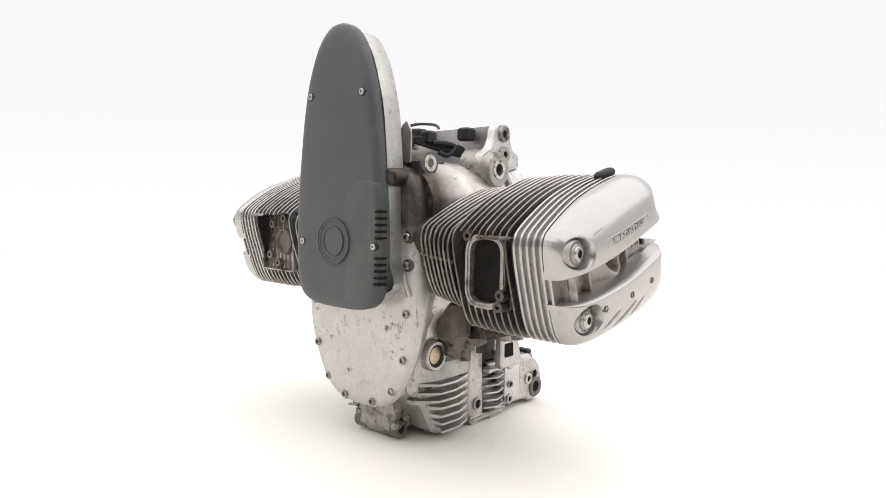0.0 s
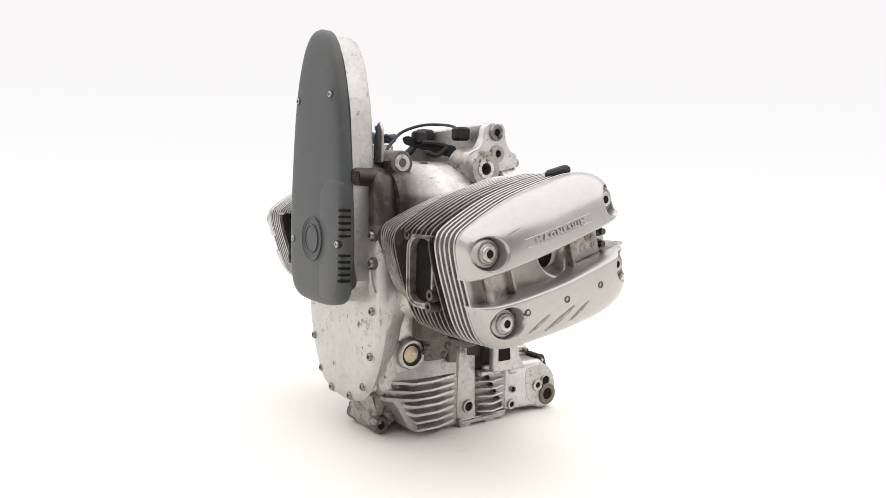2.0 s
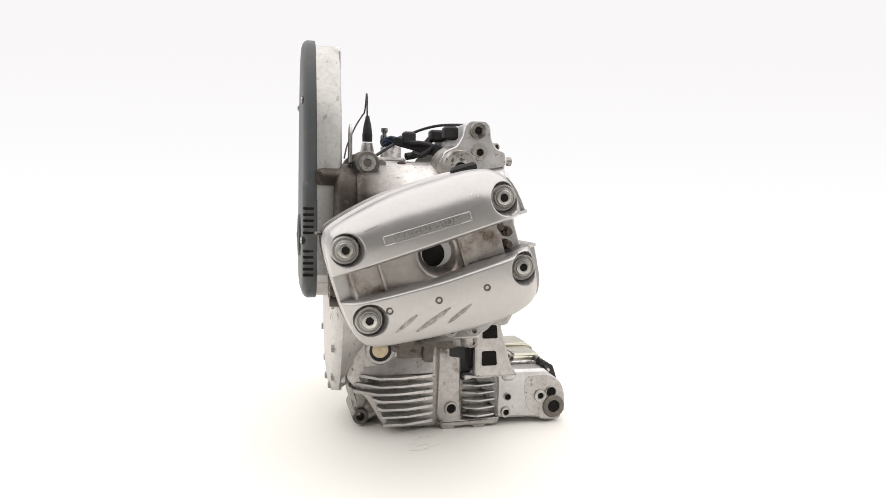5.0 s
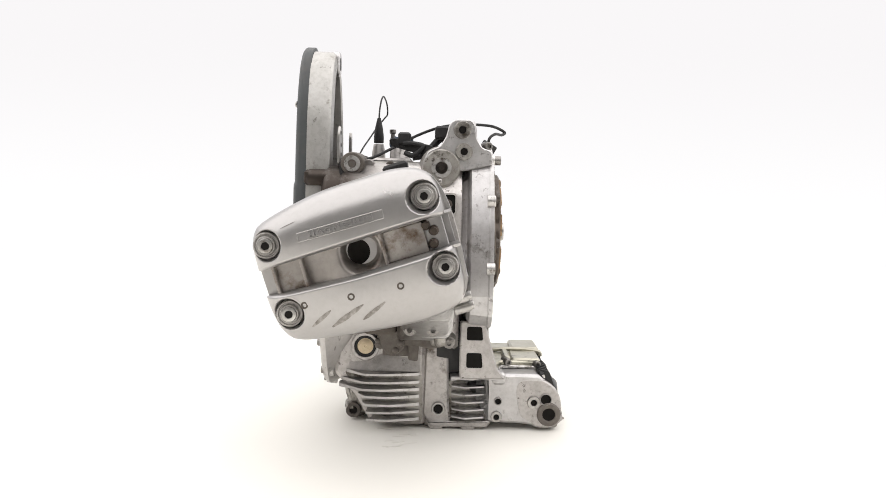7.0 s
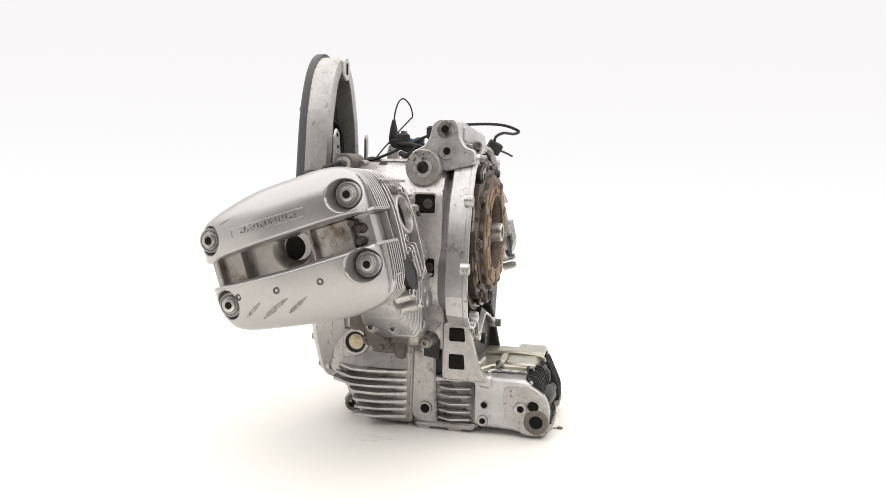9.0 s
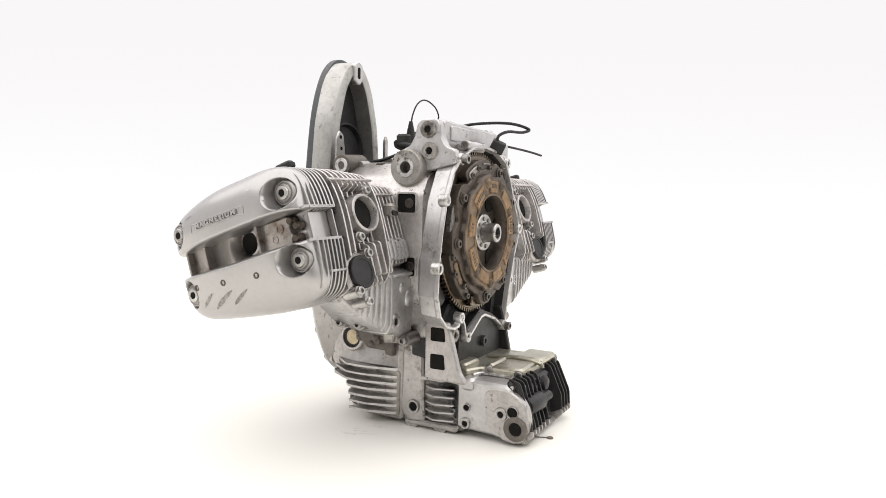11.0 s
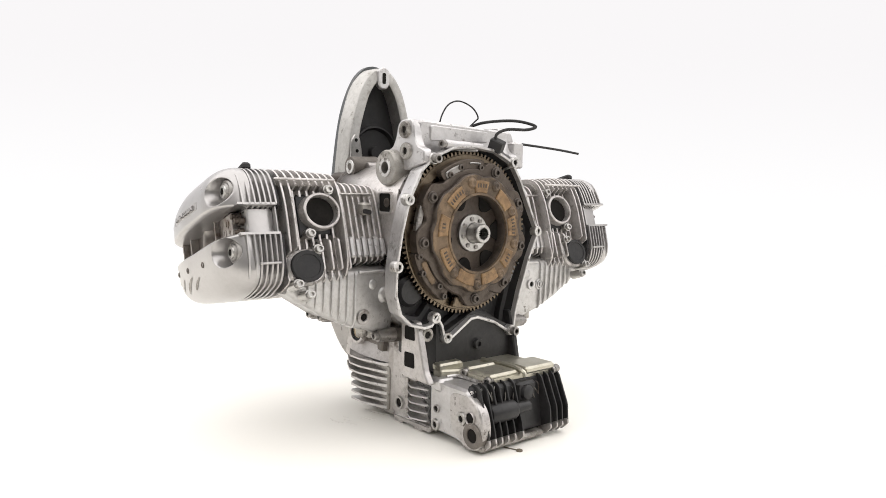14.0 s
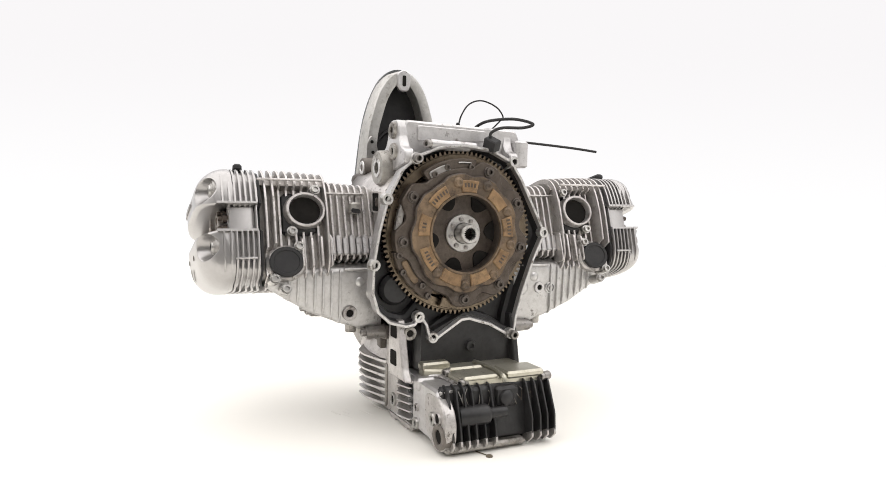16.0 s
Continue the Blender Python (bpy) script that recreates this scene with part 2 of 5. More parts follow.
def frame_plate(bm, outer, inner, ax, a, b):
    """A ring between two outlines of equal count, drawn out from a to b."""
    f = AX[ax]
    r = [[f(a, p) for p in outer], [f(b, p) for p in outer], [f(b, p) for p in inner], [f(a, p) for p in inner], [f(a, p) for p in outer]]
    loft(bm, r, caps=(False, False))
    bmesh.ops.remove_doubles(bm, verts=bm.verts, dist=1e-6)


def box(bm, lo, hi, bev=0.0015):
    pts = [(lo[0], lo[1]), (hi[0], lo[1]), (hi[0], hi[1]), (lo[0], hi[1])]
    plate(bm, rounded(pts, bev * 1.5, 2), "z", lo[2], hi[2], bev)


def basis(d):
    d = Vector(d).normalized()
    u = d.cross(Vector((0, 0, 1)) if abs(d.z) < 0.9 else Vector((1, 0, 0))).normalized()
    return d, u, d.cross(u)


def circle(c, d, r, n):
    d, u, w = basis(d)
    return [Vector(c) + u * (r * math.cos(2 * math.pi * i / n)) + w * (r * math.sin(2 * math.pi * i / n)) for i in range(n)]


def lathe(bm, c, d, prof, n=24, caps=(True, True)):
    """A turned body about the axis d at c: prof is (distance along, radius)."""
    dd = Vector(d).normalized()
    loft(bm, [circle(Vector(c) + dd * a, d, max(r, 1e-5), n) for a, r in prof], caps)


def wire(bm, pts, r, n=8, steps=8):
    """A round cable along a smooth line through pts."""
    P = [Vector(p) for p in pts]
    P = [P[0] * 2 - P[1]] + P + [P[-1] * 2 - P[-2]]
    line = []
    for i in range(1, len(P) - 2):
        for j in range(steps):
            t = j / steps
            p0, p1, p2, p3 = P[i - 1:i + 3]
            line.append(0.5 * ((2 * p1) + (p2 - p0) * t + (2 * p0 - 5 * p1 + 4 * p2 - p3) * t * t + (3 * p1 - p0 - 3 * p2 + p3) * t ** 3))
    line.append(P[-2])
    up, rings = Vector((0.31, 0.22, 0.93)), []
    for i, p in enumerate(line):
        d = (line[min(i + 1, len(line) - 1)] - line[max(i - 1, 0)]).normalized()
        u = (up - d * up.dot(d)).normalized()
        w = d.cross(u)
        up = u
        rings.append([p + u * (r * math.cos(2 * math.pi * k / n)) + w * (r * math.sin(2 * math.pi * k / n)) for k in range(n)])
    loft(bm, rings)


def socket_bolt(bm, c, d, r=0.006, h=0.006, washer=0.0):
    """A hexagon socket head, with a washer under it."""
    if washer:
        lathe(bm, c, d, [(-0.004, washer), (0.0012, washer), (0.0016, washer * 0.94)], 20)
    lathe(bm, c, d, [(-0.006, r), (h * 0.85, r), (h, r * 0.88), (h, r * 0.55), (h * 0.35, r * 0.52)], 18)


def boss(bm, c, d, r, hole, back, out=0.0, deep=0.012):
    """A round lug with a bored hole."""
    lathe(bm, c, d, [(-back, r * 1.02), (out - 0.0015, r), (out, r * 0.93), (out, hole), (out - deep, hole * 0.98)], 28)


def lug(name, c, d, r, hole, back, out, mat, parent, label=""):
    """A round lug as a part, with a bore disc under it, black in place of shade."""
    bm = bmesh.new()
    lathe(bm, c, d, [(-back, r * 1.03), (out - 0.0015, r), (out, r * 0.92), (out, hole * 1.12), (out - 0.001, hole), (out - 0.0025, hole * 0.98)], 28, (True, False))
    ob = part(name, bm, mat, parent, label)
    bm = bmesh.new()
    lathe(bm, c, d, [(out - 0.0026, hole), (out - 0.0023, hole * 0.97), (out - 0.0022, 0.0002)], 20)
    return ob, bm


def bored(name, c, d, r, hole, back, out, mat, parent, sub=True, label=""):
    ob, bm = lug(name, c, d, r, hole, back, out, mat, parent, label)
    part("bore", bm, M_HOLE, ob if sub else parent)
    return ob


# ---- setting ----
bm = bmesh.new()
vs = [bm.verts.new(p) for p in ((-60, -60, 0), (60, -60, 0), (60, 60, 0), (-60, 60, 0))]
bm.faces.new(vs)
tagged(part("floor", bm, M_FLOOR), "seamless matte white studio floor sheet", "floor", kind="structure")
# sweep that glows by its own emission colour
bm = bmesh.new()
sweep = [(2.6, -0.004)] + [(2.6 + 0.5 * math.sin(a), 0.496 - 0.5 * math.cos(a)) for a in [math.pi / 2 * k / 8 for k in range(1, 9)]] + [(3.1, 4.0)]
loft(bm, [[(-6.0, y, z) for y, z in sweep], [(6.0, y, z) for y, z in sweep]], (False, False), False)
tagged(part("backdrop", bm, M_DROP), "white studio sweep behind the engine, with a painted-in glow", "backdrop", kind="structure")
bm = bmesh.new()
box(bm, (-4.0, -3.3, 0.0), (4.0, -3.1, 2.6), 0.01)
tagged(part("wall_south", bm, M_WALL), "plain grey studio wall behind the camera", "wall", kind="structure")

# ---- the engine ----
engine = new("motorcycle_engine")
tagged(engine, "used silver flat-twin motorcycle engine with oil stains, standing on its sump", "engine")
CRANK = 0.297


# ---- crankcase ----
def crankcase():
    bm = bmesh.new()
    half = [(0.070, 0.118), (0.078, 0.150), (0.086, 0.176), (0.108, 0.200), (0.112, 0.230), (0.112, 0.352), (0.098, 0.378), (0.064, 0.398), (0.040, 0.402)]
    sec = rounded([(a, c) for a, c in half] + [(-a, c) for a, c in reversed(half)], 0.008, 4)
    loft(bm, [[(x, y, z) for y, z in inset(sec, k)] for x, k in ((-0.148, 0.004), (-0.142, 0.0), (0.022, 0.0), (0.028, 0.002))])
    case = part("crankcase", bm, M_CASE, engine, "grey cast aluminium crankcase with grime")
    # shoulders that swell under the mounts
    bm = bmesh.new()
    for s in (-1, 1):
        lathe(bm, (-0.145, s * 0.052, 0.352), (1, 0, 0), [(0, 0.028), (0.01, 0.036), (0.10, 0.038), (0.15, 0.043), (0.172, 0.044)], 28)
    part("shoulder", bm, M_CASE, case)
    bm = bmesh.new()
    plate(bm, rounded([(-0.06, 0.355), (0.06, 0.355), (0.058, 0.402), (-0.058, 0.402)], 0.012), "x", -0.14, 0.03, 0.004)
    part("crankcase_roof", bm, M_ALU_DIRTY, case)
    # square windows in the flank, their depth shade painted black
    for x, z, w, h in ((0.0035, 0.3405, 0.0150, 0.0135), (0.0065, 0.2490, 0.0125, 0.0135)):
        bm = bmesh.new()
        o = rounded([(x - w, z - h), (x + w, z - h), (x + w, z + h), (x - w, z + h)], 0.004)
        frame_plate(bm, inset(o, -0.0025), o, "y", -0.1145, -0.108)
        part("window_rim", bm, M_CASE, case)
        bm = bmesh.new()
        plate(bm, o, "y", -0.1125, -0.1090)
        pocket = part("window_pocket", bm, M_HOLE, case, "shallow pocket with a bolt, its shade painted black")
        bm = bmesh.new()
        lathe(bm, (x + 0.004, -0.1125, z), (0, -1, 0), [(0, 0.0070), (0.0012, 0.0070), (0.0014, 0.0064), (0.0014, 0.0038), (0.0004, 0.0036)], 18)
        part("pocket_bolt", bm, M_CBOLT, pocket)
    return case


def mounts(case):
    for s in (-1, 1):
        bm = bmesh.new()
        lathe(bm, (-0.132, s * 0.040, 0.396), (0, s, 0), [(0, 0.019), (0.030, 0.0175), (0.047, 0.0170), (0.0485, 0.0158), (0.0485, 0.0110)], 28)
        part("front_mount", bm, M_SOOT, case)
        bored("bush", (-0.132, s * 0.0880, 0.396), (0, s, 0), 0.0122, 0.0058, 0.01, 0.0016, M_EDGE, case, False, "bright steel bush")
        bm = bmesh.new()
        lathe(bm, (-0.002, s * 0.060, 0.392), (0, s, 0), [(0, 0.034), (0.02, 0.029), (0.038, 0.027), (0.048, 0.0262), (0.050, 0.0245), (0.050, 0.0088), (0.02, 0.0085)], 36)
        ob = part("main_mount", bm, M_ALU_DIRTY, case, "round grimy mounting lug with a wide bore")
        bm = bmesh.new()
        lathe(bm, (-0.002, s * 0.1096, 0.392), (0, s, 0), [(0, 0.0146), (0.0014, 0.0142), (0.0014, 0.0090), (-0.004, 0.0088)], 32, (False, False))
        part("mount_bush", bm, M_EDGE, ob, "bright worn steel bush")
        bm = bmesh.new()
        lathe(bm, (-0.002, s * 0.1085, 0.392), (0, s, 0), [(-0.02, 0.0087), (-0.013, 0.0087), (-0.013, 0.0050), (-0.011, 0.0046), (-0.011, 0.0004)], 20)
        part("bore", bm, M_SOOT, ob)
    for s in (-1, 1):
        bm = bmesh.new()
        lathe(bm, (-0.1100, s * 0.050, 0.3960), (0, s, 0), [(0, 0.0085), (0.018, 0.0080), (0.0195, 0.0068), (0.0195, 0.0004)], 20)
        part("cast_boss", bm, M_CASE, case)
        bm = bmesh.new()
        lathe(bm, (-0.0785, s * 0.048, 0.3950), (0, s, 0), [(0, 0.0074), (0.015, 0.0070), (0.0155, 0.0060), (0.0155, 0.0034), (0.010, 0.0032)], 20)
        part("roof_bolt", bm, M_CBOLT, case)
    # rear frame bracket plates and the bridge between them
    pts = [(-0.030, 0.398), (-0.022, 0.416), (-0.004, 0.424), (0.004, 0.438), (0.008, 0.456), (0.016, 0.462), (0.040, 0.462), (0.046, 0.454), (0.048, 0.436), (0.056, 0.422),
           (0.070, 0.418), (0.072, 0.398), (0.03, 0.388)]
    for s in (-1, 1):
        bm = bmesh.new()
        plate(bm, rounded(pts, 0.004, 2), "y", s * 0.080, s * 0.095, 0.0015)
        ob = part("frame_bracket", bm, M_CLEAN, case)
        for x, z in ((0.027, 0.447), (0.030, 0.416)):
            bored("bracket_eye", (x, s * 0.096, z), (0, s, 0), 0.0125, 0.0052, 0.012, 0.003, M_ALU_DIRTY, case, False)
    bm = bmesh.new()
    top = rounded([(-0.090, 0.400), (0.110, 0.400), (0.112, 0.440), (0.104, 0.456), (-0.02, 0.460), (-0.084, 0.462)], 0.006, 3)
    plate(bm, top, "x", 0.016, 0.047, 0.003)
    bridge = part("rear_bridge", bm, M_CLEAN, case)
    bm = bmesh.new()
    box(bm, (0.020, 0.096, 0.398), (0.060, 0.120, 0.440), 0.003)
    part("bridge_end", bm, M_CLEAN, bridge)
    bm = bmesh.new()
    lathe(bm, (0.064, -0.052, 0.427), (0, 1, 0), [(0, 0.007), (0.004, 0.0075), (0.03, 0.006), (0.034, 0.0068), (0.06, 0.006), (0.075, 0.005)], 18)
    box(bm, (0.045, -0.045, 0.419), (0.066, 0.015, 0.430), 0.002)
    part("cable_stop", bm, M_CLEAN, bridge)
    bm = bmesh.new()
    socket_bolt(bm, (0.066, -0.055, 0.427), (0.4, -1, 0), 0.0062, 0.006)
    part("bolt", bm, M_BOLT, bridge)
    # recessed step along the bridge
    bm = bmesh.new()
    plate(bm, rounded([(-0.066, 0.432), (0.05, 0.436), (0.05, 0.452), (-0.066, 0.455)], 0.004, 3), "x", 0.045, 0.0495, 0.0012)
    part("bridge_panel", bm, M_CLEAN, bridge)


# ---- bell housing with the clutch ----
RIM = [(-0.143, 0.212), (-0.134, 0.183), (-0.115, 0.166), (-0.090, 0.159), (-0.075, 0.161), (-0.066, 0.172), (-0.058, 0.160), (-0.054, 0.145), (-0.046, 0.135), (-0.038, 0.139),
       (0.002, 0.164), (0.014, 0.165), (0.050, 0.154), (0.086, 0.134), (0.095, 0.136), (0.099, 0.165), (0.109, 0.201), (0.128, 0.254), (0.145, 0.290), (0.145, 0.302),
       (0.125, 0.338), (0.102, 0.380), (0.082, 0.408), (0.046, 0.424), (0.002, 0.429), (-0.042, 0.424), (-0.078, 0.409), (-0.100, 0.389), (-0.122, 0.346), (-0.134, 0.300), (-0.142, 0.253)]


def bell_housing(case):
    o = ccw(RIM)
    bm = bmesh.new()
    f = AX["x"]
    loft(bm, [[f(x, p) for p in inset(o, k)] for x, k in ((0.024, 0.030), (0.0365, 0.021), (0.0395, 0.0075), (0.0420, 0.0040), (0.0660, 0.0012), (0.0685, 0.0), (0.0735, 0.0), (0.0735, 0.0038), (0.066, 0.0056))], caps=(False, False))
    bell = part("bell_housing", bm, M_CLEAN, case, "bell housing rim with a bright machined edge", 16)
    bm = bmesh.new()
    loft(bm, [[f(0.0662, p) for p in inset(o, 0.0057)], [f(0.0525, p) for p in inset(o, 0.0085)], [f(0.0500, p) for p in inset(o, 0.0145)], [f(0.040, p) for p in inset(o, 0.0160)]], caps=(False, True))
    part("housing_interior", bm, M_BLACK, bell, "soot-black housing interior")
    eyes = [(-0.078, 0.405), (-0.121, 0.346), (-0.139, 0.252), (-0.069, 0.174), (-0.046, 0.142), (0.088, 0.139), (0.144, 0.297), (0.086, 0.406)]
    for y, z in eyes:
        bored("rim_eye", (0.0738, y, z), (1, 0, 0), 0.0085, 0.0040, 0.010, 0.0016, M_EDGE, bell, False)
    for y, z in ((-0.078, 0.405), (0.090, 0.138)):
        bm = bmesh.new()
        lathe(bm, (0.074, y, z), (1, 0, 0), [(0, 0.0068), (0.010, 0.0068), (0.0105, 0.006), (0.0105, 0.0038), (0.002, 0.0038)], 20)
        part("dowel_sleeve", bm, M_BOLT, bell)
    bm = bmesh.new()
    loft(bm, [[f(0.0736, p) for p in inset(o, 0.0006)], [f(0.0740, p) for p in inset(o, 0.0009)], [f(0.0740, p) for p in inset(o, 0.0029)], [f(0.0736, p) for p in inset(o, 0.0033)]], (False, False))
    part("sealing_face", bm, M_EDGE, bell, "bare metal sealing face")
    bm = bmesh.new()
    plate(bm, rounded([(0.030, 0.084), (0.098, 0.084), (0.086, 0.100), (0.072, 0.150), (0.066, 0.170), (0.030, 0.170)], 0.004, 3), "y", -0.088, -0.100, 0.002)
    leg = part("gusset", bm, M_ALU, bell)
    for z, h in ((0.152, 0.010), (0.112, 0.011)):
        bm = bmesh.new()
        plate(bm, rounded([(0.040, z - h), (0.064, z - h), (0.062, z + h), (0.040, z + h)], 0.003), "y", -0.0985, -0.1006)
        part("gusset_window", bm, M_HOLE, leg)
    bm = bmesh.new()
    plate(bm, rounded([(0.030, 0.084), (0.086, 0.084), (0.072, 0.150), (0.066, 0.170), (0.030, 0.170)], 0.004, 3), "y", 0.090, 0.100, 0.002)
    part("gusset", bm, M_BLACK, bell)
    # black wall below the V edge
    bm = bmesh.new()
    plate(bm, [(-0.062, 0.090), (0.098, 0.090), (0.090, 0.146), (0.05, 0.164), (0.010, 0.176), (-0.044, 0.150), (-0.062, 0.165)], "x", 0.030, 0.0662)
    low = part("lower_wall", bm, M_BLACK, bell, "oil-blackened wall below the bell housing")
    bm = bmesh.new()
    boss(bm, (0.0685, 0.020, 0.124), (1, 0, 0), 0.0085, 0.004, 0.006, 0.004, 0.003)
    part("drain_boss", bm, M_BLACK, low)
    bored("lower_eye", (0.068, -0.082, 0.150), (1, 0, 0), 0.0105, 0.0052, 0.03, 0.004, M_ALU_DIRTY, bell, False)
    bm = bmesh.new()
    lathe(bm, (0.045, -0.098, 0.213), (1, 0, 0), [(-0.002, 0.024), (0.002, 0.024), (0.008, 0.019)], 24)
    part("starter_boss", bm, M_BLACK, bell)
    return bell


def clutch(bell):
    C = (0.0, 0.0, CRANK)
    X = (1, 0, 0)
    bm = bmesh.new()
    lathe(bm, C, X, [(0.044, 0.1185), (0.060, 0.1185), (0.0615, 0.117), (0.0615, 0.104), (0.056, 0.100), (0.056, 0.02)], 96, (False, True))
    fly = part("flywheel", bm, M_FLY, bell, "browned steel flywheel")
    bm = bmesh.new()
    n = 100
    ring = []
    for i in range(n):
        for a, r in ((0.0, 0.1185), (0.18, 0.1185), (0.36, 0.1235), (0.64, 0.1235), (0.82, 0.1185)):
            g = 2 * math.pi * (i + a) / n
            ring.append((r * math.cos(g), r * math.sin(g)))
    inner = [(0.115 * math.cos(math.atan2(b, a)), 0.115 * math.sin(math.atan2(b, a))) for a, b in ring]
    loft(bm, [[(0.049, y, CRANK + z) for y, z in ring], [(0.0605, y, CRANK + z) for y, z in ring], [(0.0605, y, CRANK + z) for y, z in inner]], (False, False))
    part("ring_gear", bm, M_FLY, fly, "toothed starter ring gear", 25)

    # clutch cover: a stepped ring with ears
    def ring_part(name, r_in, prof_r, x0, x1, mat, ears=(), ear_r=0.0, ear_n=90, lab=""):
        bm = bmesh.new()
        out = []
        for i in range(ear_n * 2):
            g = 2 * math.pi * i / (ear_n * 2)
            r = prof_r
            for e in ears:
                dd = abs((math.degrees(g) - e + 180) % 360 - 180)
                if dd < 19:
                    r = max(r, prof_r + (ear_r - prof_r) * (0.5 + 0.5 * math.cos(math.pi * max(0, dd - 6) / 13)))
            out.append((r * math.cos(g), r * math.sin(g)))
        ins = [(r_in * math.cos(math.atan2(b, a)), r_in * math.sin(math.atan2(b, a))) for a, b in out]
        o2 = [(a * 0.985, b * 0.985) for a, b in out]
        i2 = [(a * 1.02, b * 1.02) for a, b in ins]
        P = lambda x, q: [(x, a, CRANK + b) for a, b in q]
        loft(bm, [P(x0, out), P(x1 - 0.0015, out), P(x1, o2), P(x1, i2), P(x1 - 0.0015, ins), P(x0, ins)], (False, False))
        return part(name, bm, mat, fly, lab, 40)

    ears = (67, 27, -13, -52, -89, 148, 187)
    cover = ring_part("clutch_cover", 0.080, 0.0965, 0.058, 0.0785, M_RUST, ears, 0.1110, lab="browned clutch cover with bolted ears")
    for e in ears:
        g = math.radians(e)
        y, z = 0.0995 * math.cos(g), CRANK + 0.0995 * math.sin(g)
        bm = bmesh.new()
        socket_bolt(bm, (0.0790, y, z), X, 0.0062, 0.0055, 0.0085)
        part("clutch_bolt", bm, M_CBOLT, cover)
    lobes = (148, 187, 102, 65, 26, -13, -53, -91, -130)
    ring_part("pressure_ring", 0.0565, 0.0850, 0.066, 0.0856, M_RUST, lobes, 0.0895, lab="brown pressure ring with worn ochre pads")
    ring_part("ring_face", 0.0572, 0.0838, 0.0846, 0.0866, M_RING, lobes, 0.0883)
    # raised pads and ribs on the pressure ring
    bm = bmesh.new()
    lathe(bm, C, X, [(0.085, 0.0608), (0.0880, 0.0604), (0.0886, 0.0592), (0.0886, 0.0572), (0.080, 0.0566)], 72, (False, False))
    part("ring_lip", bm, M_RING, cover)
    for e, half in ((88, 11), (131, 13), (170, 12), (-150, 14), (-111, 14), (-71, 13), (-33, 11), (8, 12), (45, 13)):
        bm = bmesh.new()
        a0, a1, pts = math.radians(e - half), math.radians(e + half), []
        for k in range(9):
            g = a0 + (a1 - a0) * k / 8
            pts.append((0.0790 * math.cos(g), CRANK + 0.0790 * math.sin(g)))
        for k in range(9):
            g = a1 + (a0 - a1) * k / 8
            pts.append((0.0612 * math.cos(g), CRANK + 0.0612 * math.sin(g)))
        plate(bm, pts, "x", 0.084, 0.0892, 0.0012)
        part("ring_pad", bm, M_GOLD, cover)
    # worn cast characters, as plain bars
    for e, n in ((88, 4), (131, 6), (8, 5), (-150, 5), (-33, 3), (170, 2)):
        for k in range(n):
            g = math.radians(e + (k - (n - 1) / 2) * 4.2)
            bm = bmesh.new()
            c, sn = math.cos(g), math.sin(g)
            pts = [(0.0715 * c + a * c - q * sn, CRANK + 0.0715 * sn + a * sn + q * c) for a, q in ((-0.0030, -0.0013), (-0.0030, 0.0013), (0.0030, 0.0013), (0.0030, -0.0013))]
            plate(bm, pts, "x", 0.0890, 0.0897)
            part("cast_bar", bm, M_RUST, cover)
    for e, r in ((102, 0.0765), (65, 0.0775), (26, 0.0755), (-13, 0.0775), (-53, 0.0785), (-91, 0.0770), (-130, 0.0740)):
        g = math.radians(e)
        bm = bmesh.new()
        lathe(bm, (0.086, r * math.cos(g), CRANK + r * math.sin(g)), X, [(-0.004, 0.0092), (0.0010, 0.0082), (0.0036, 0.0062), (0.0046, 0.0040), (0.0036, 0.0022)], 18)
        part("ring_stud", bm, M_RING, cover)
    # hinge plates, spring blades and bands round the rim of the cover

    def arc_plate(name, a0, a1, r0, r1, x0, x1, mat):
        k = max(4, int(abs(a1 - a0) / 4))
        gs = [math.radians(a0 + (a1 - a0) * j / k) for j in range(k + 1)]
        pts = [(r0 * math.cos(g), CRANK + r0 * math.sin(g)) for g in gs] + [(r1 * math.cos(g), CRANK + r1 * math.sin(g)) for g in reversed(gs)]
        bm = bmesh.new()
        plate(bm, rounded(pts, 0.004, 2), "x", x0, x1, 0.0014)
        return part(name, bm, mat, cover)

    arc_plate("hinge_plate", 79, 127, 0.088, 0.1110, 0.0600, 0.0745, M_RUST)
    arc_plate("hinge_plate", -166, -119, 0.088, 0.1140, 0.0600, 0.0740, M_RUST)
    arc_plate("cover_band", 31, 63, 0.094, 0.1085, 0.0600, 0.0765, M_RUST)
    arc_plate("cover_band", -84, -57, 0.094, 0.1110, 0.0600, 0.0740, M_RUST)
    arc_plate("cover_band", -47, -18, 0.094, 0.1070, 0.0600, 0.0740, M_RUST)
    arc_plate("spring_blade", 153, 183, 0.0985, 0.1085, 0.0640, 0.0735, M_BOLT)
    arc_plate("spring_blade", -108, -93, 0.099, 0.1150, 0.0640, 0.0720, M_FLY)
    arc_plate("spring_blade", 84, 96, 0.1035, 0.1060, 0.0740, 0.0775, M_STEEL)
    arc_plate("spring_blade", 104, 124, 0.0935, 0.1060, 0.0740, 0.0765, M_BOLT)
    arc_plate("spring_blade", -158, -136, 0.0980, 0.1080, 0.0735, 0.0760, M_RING)
    for e, r in ((107, 0.1015), (84, 0.0985), (120, 0.0990), (-163, 0.1080), (-150, 0.1120), (-131, 0.1010), (-122, 0.108), (20, 0.1050), (155, 0.090), (-96, 0.0985)):
        g = math.radians(e)
        bm = bmesh.new()
        socket_bolt(bm, (0.0755, r * math.cos(g), CRANK + r * math.sin(g)), X, 0.0046, 0.0034)
        part("lever_bolt", bm, M_CBOLT, cover)
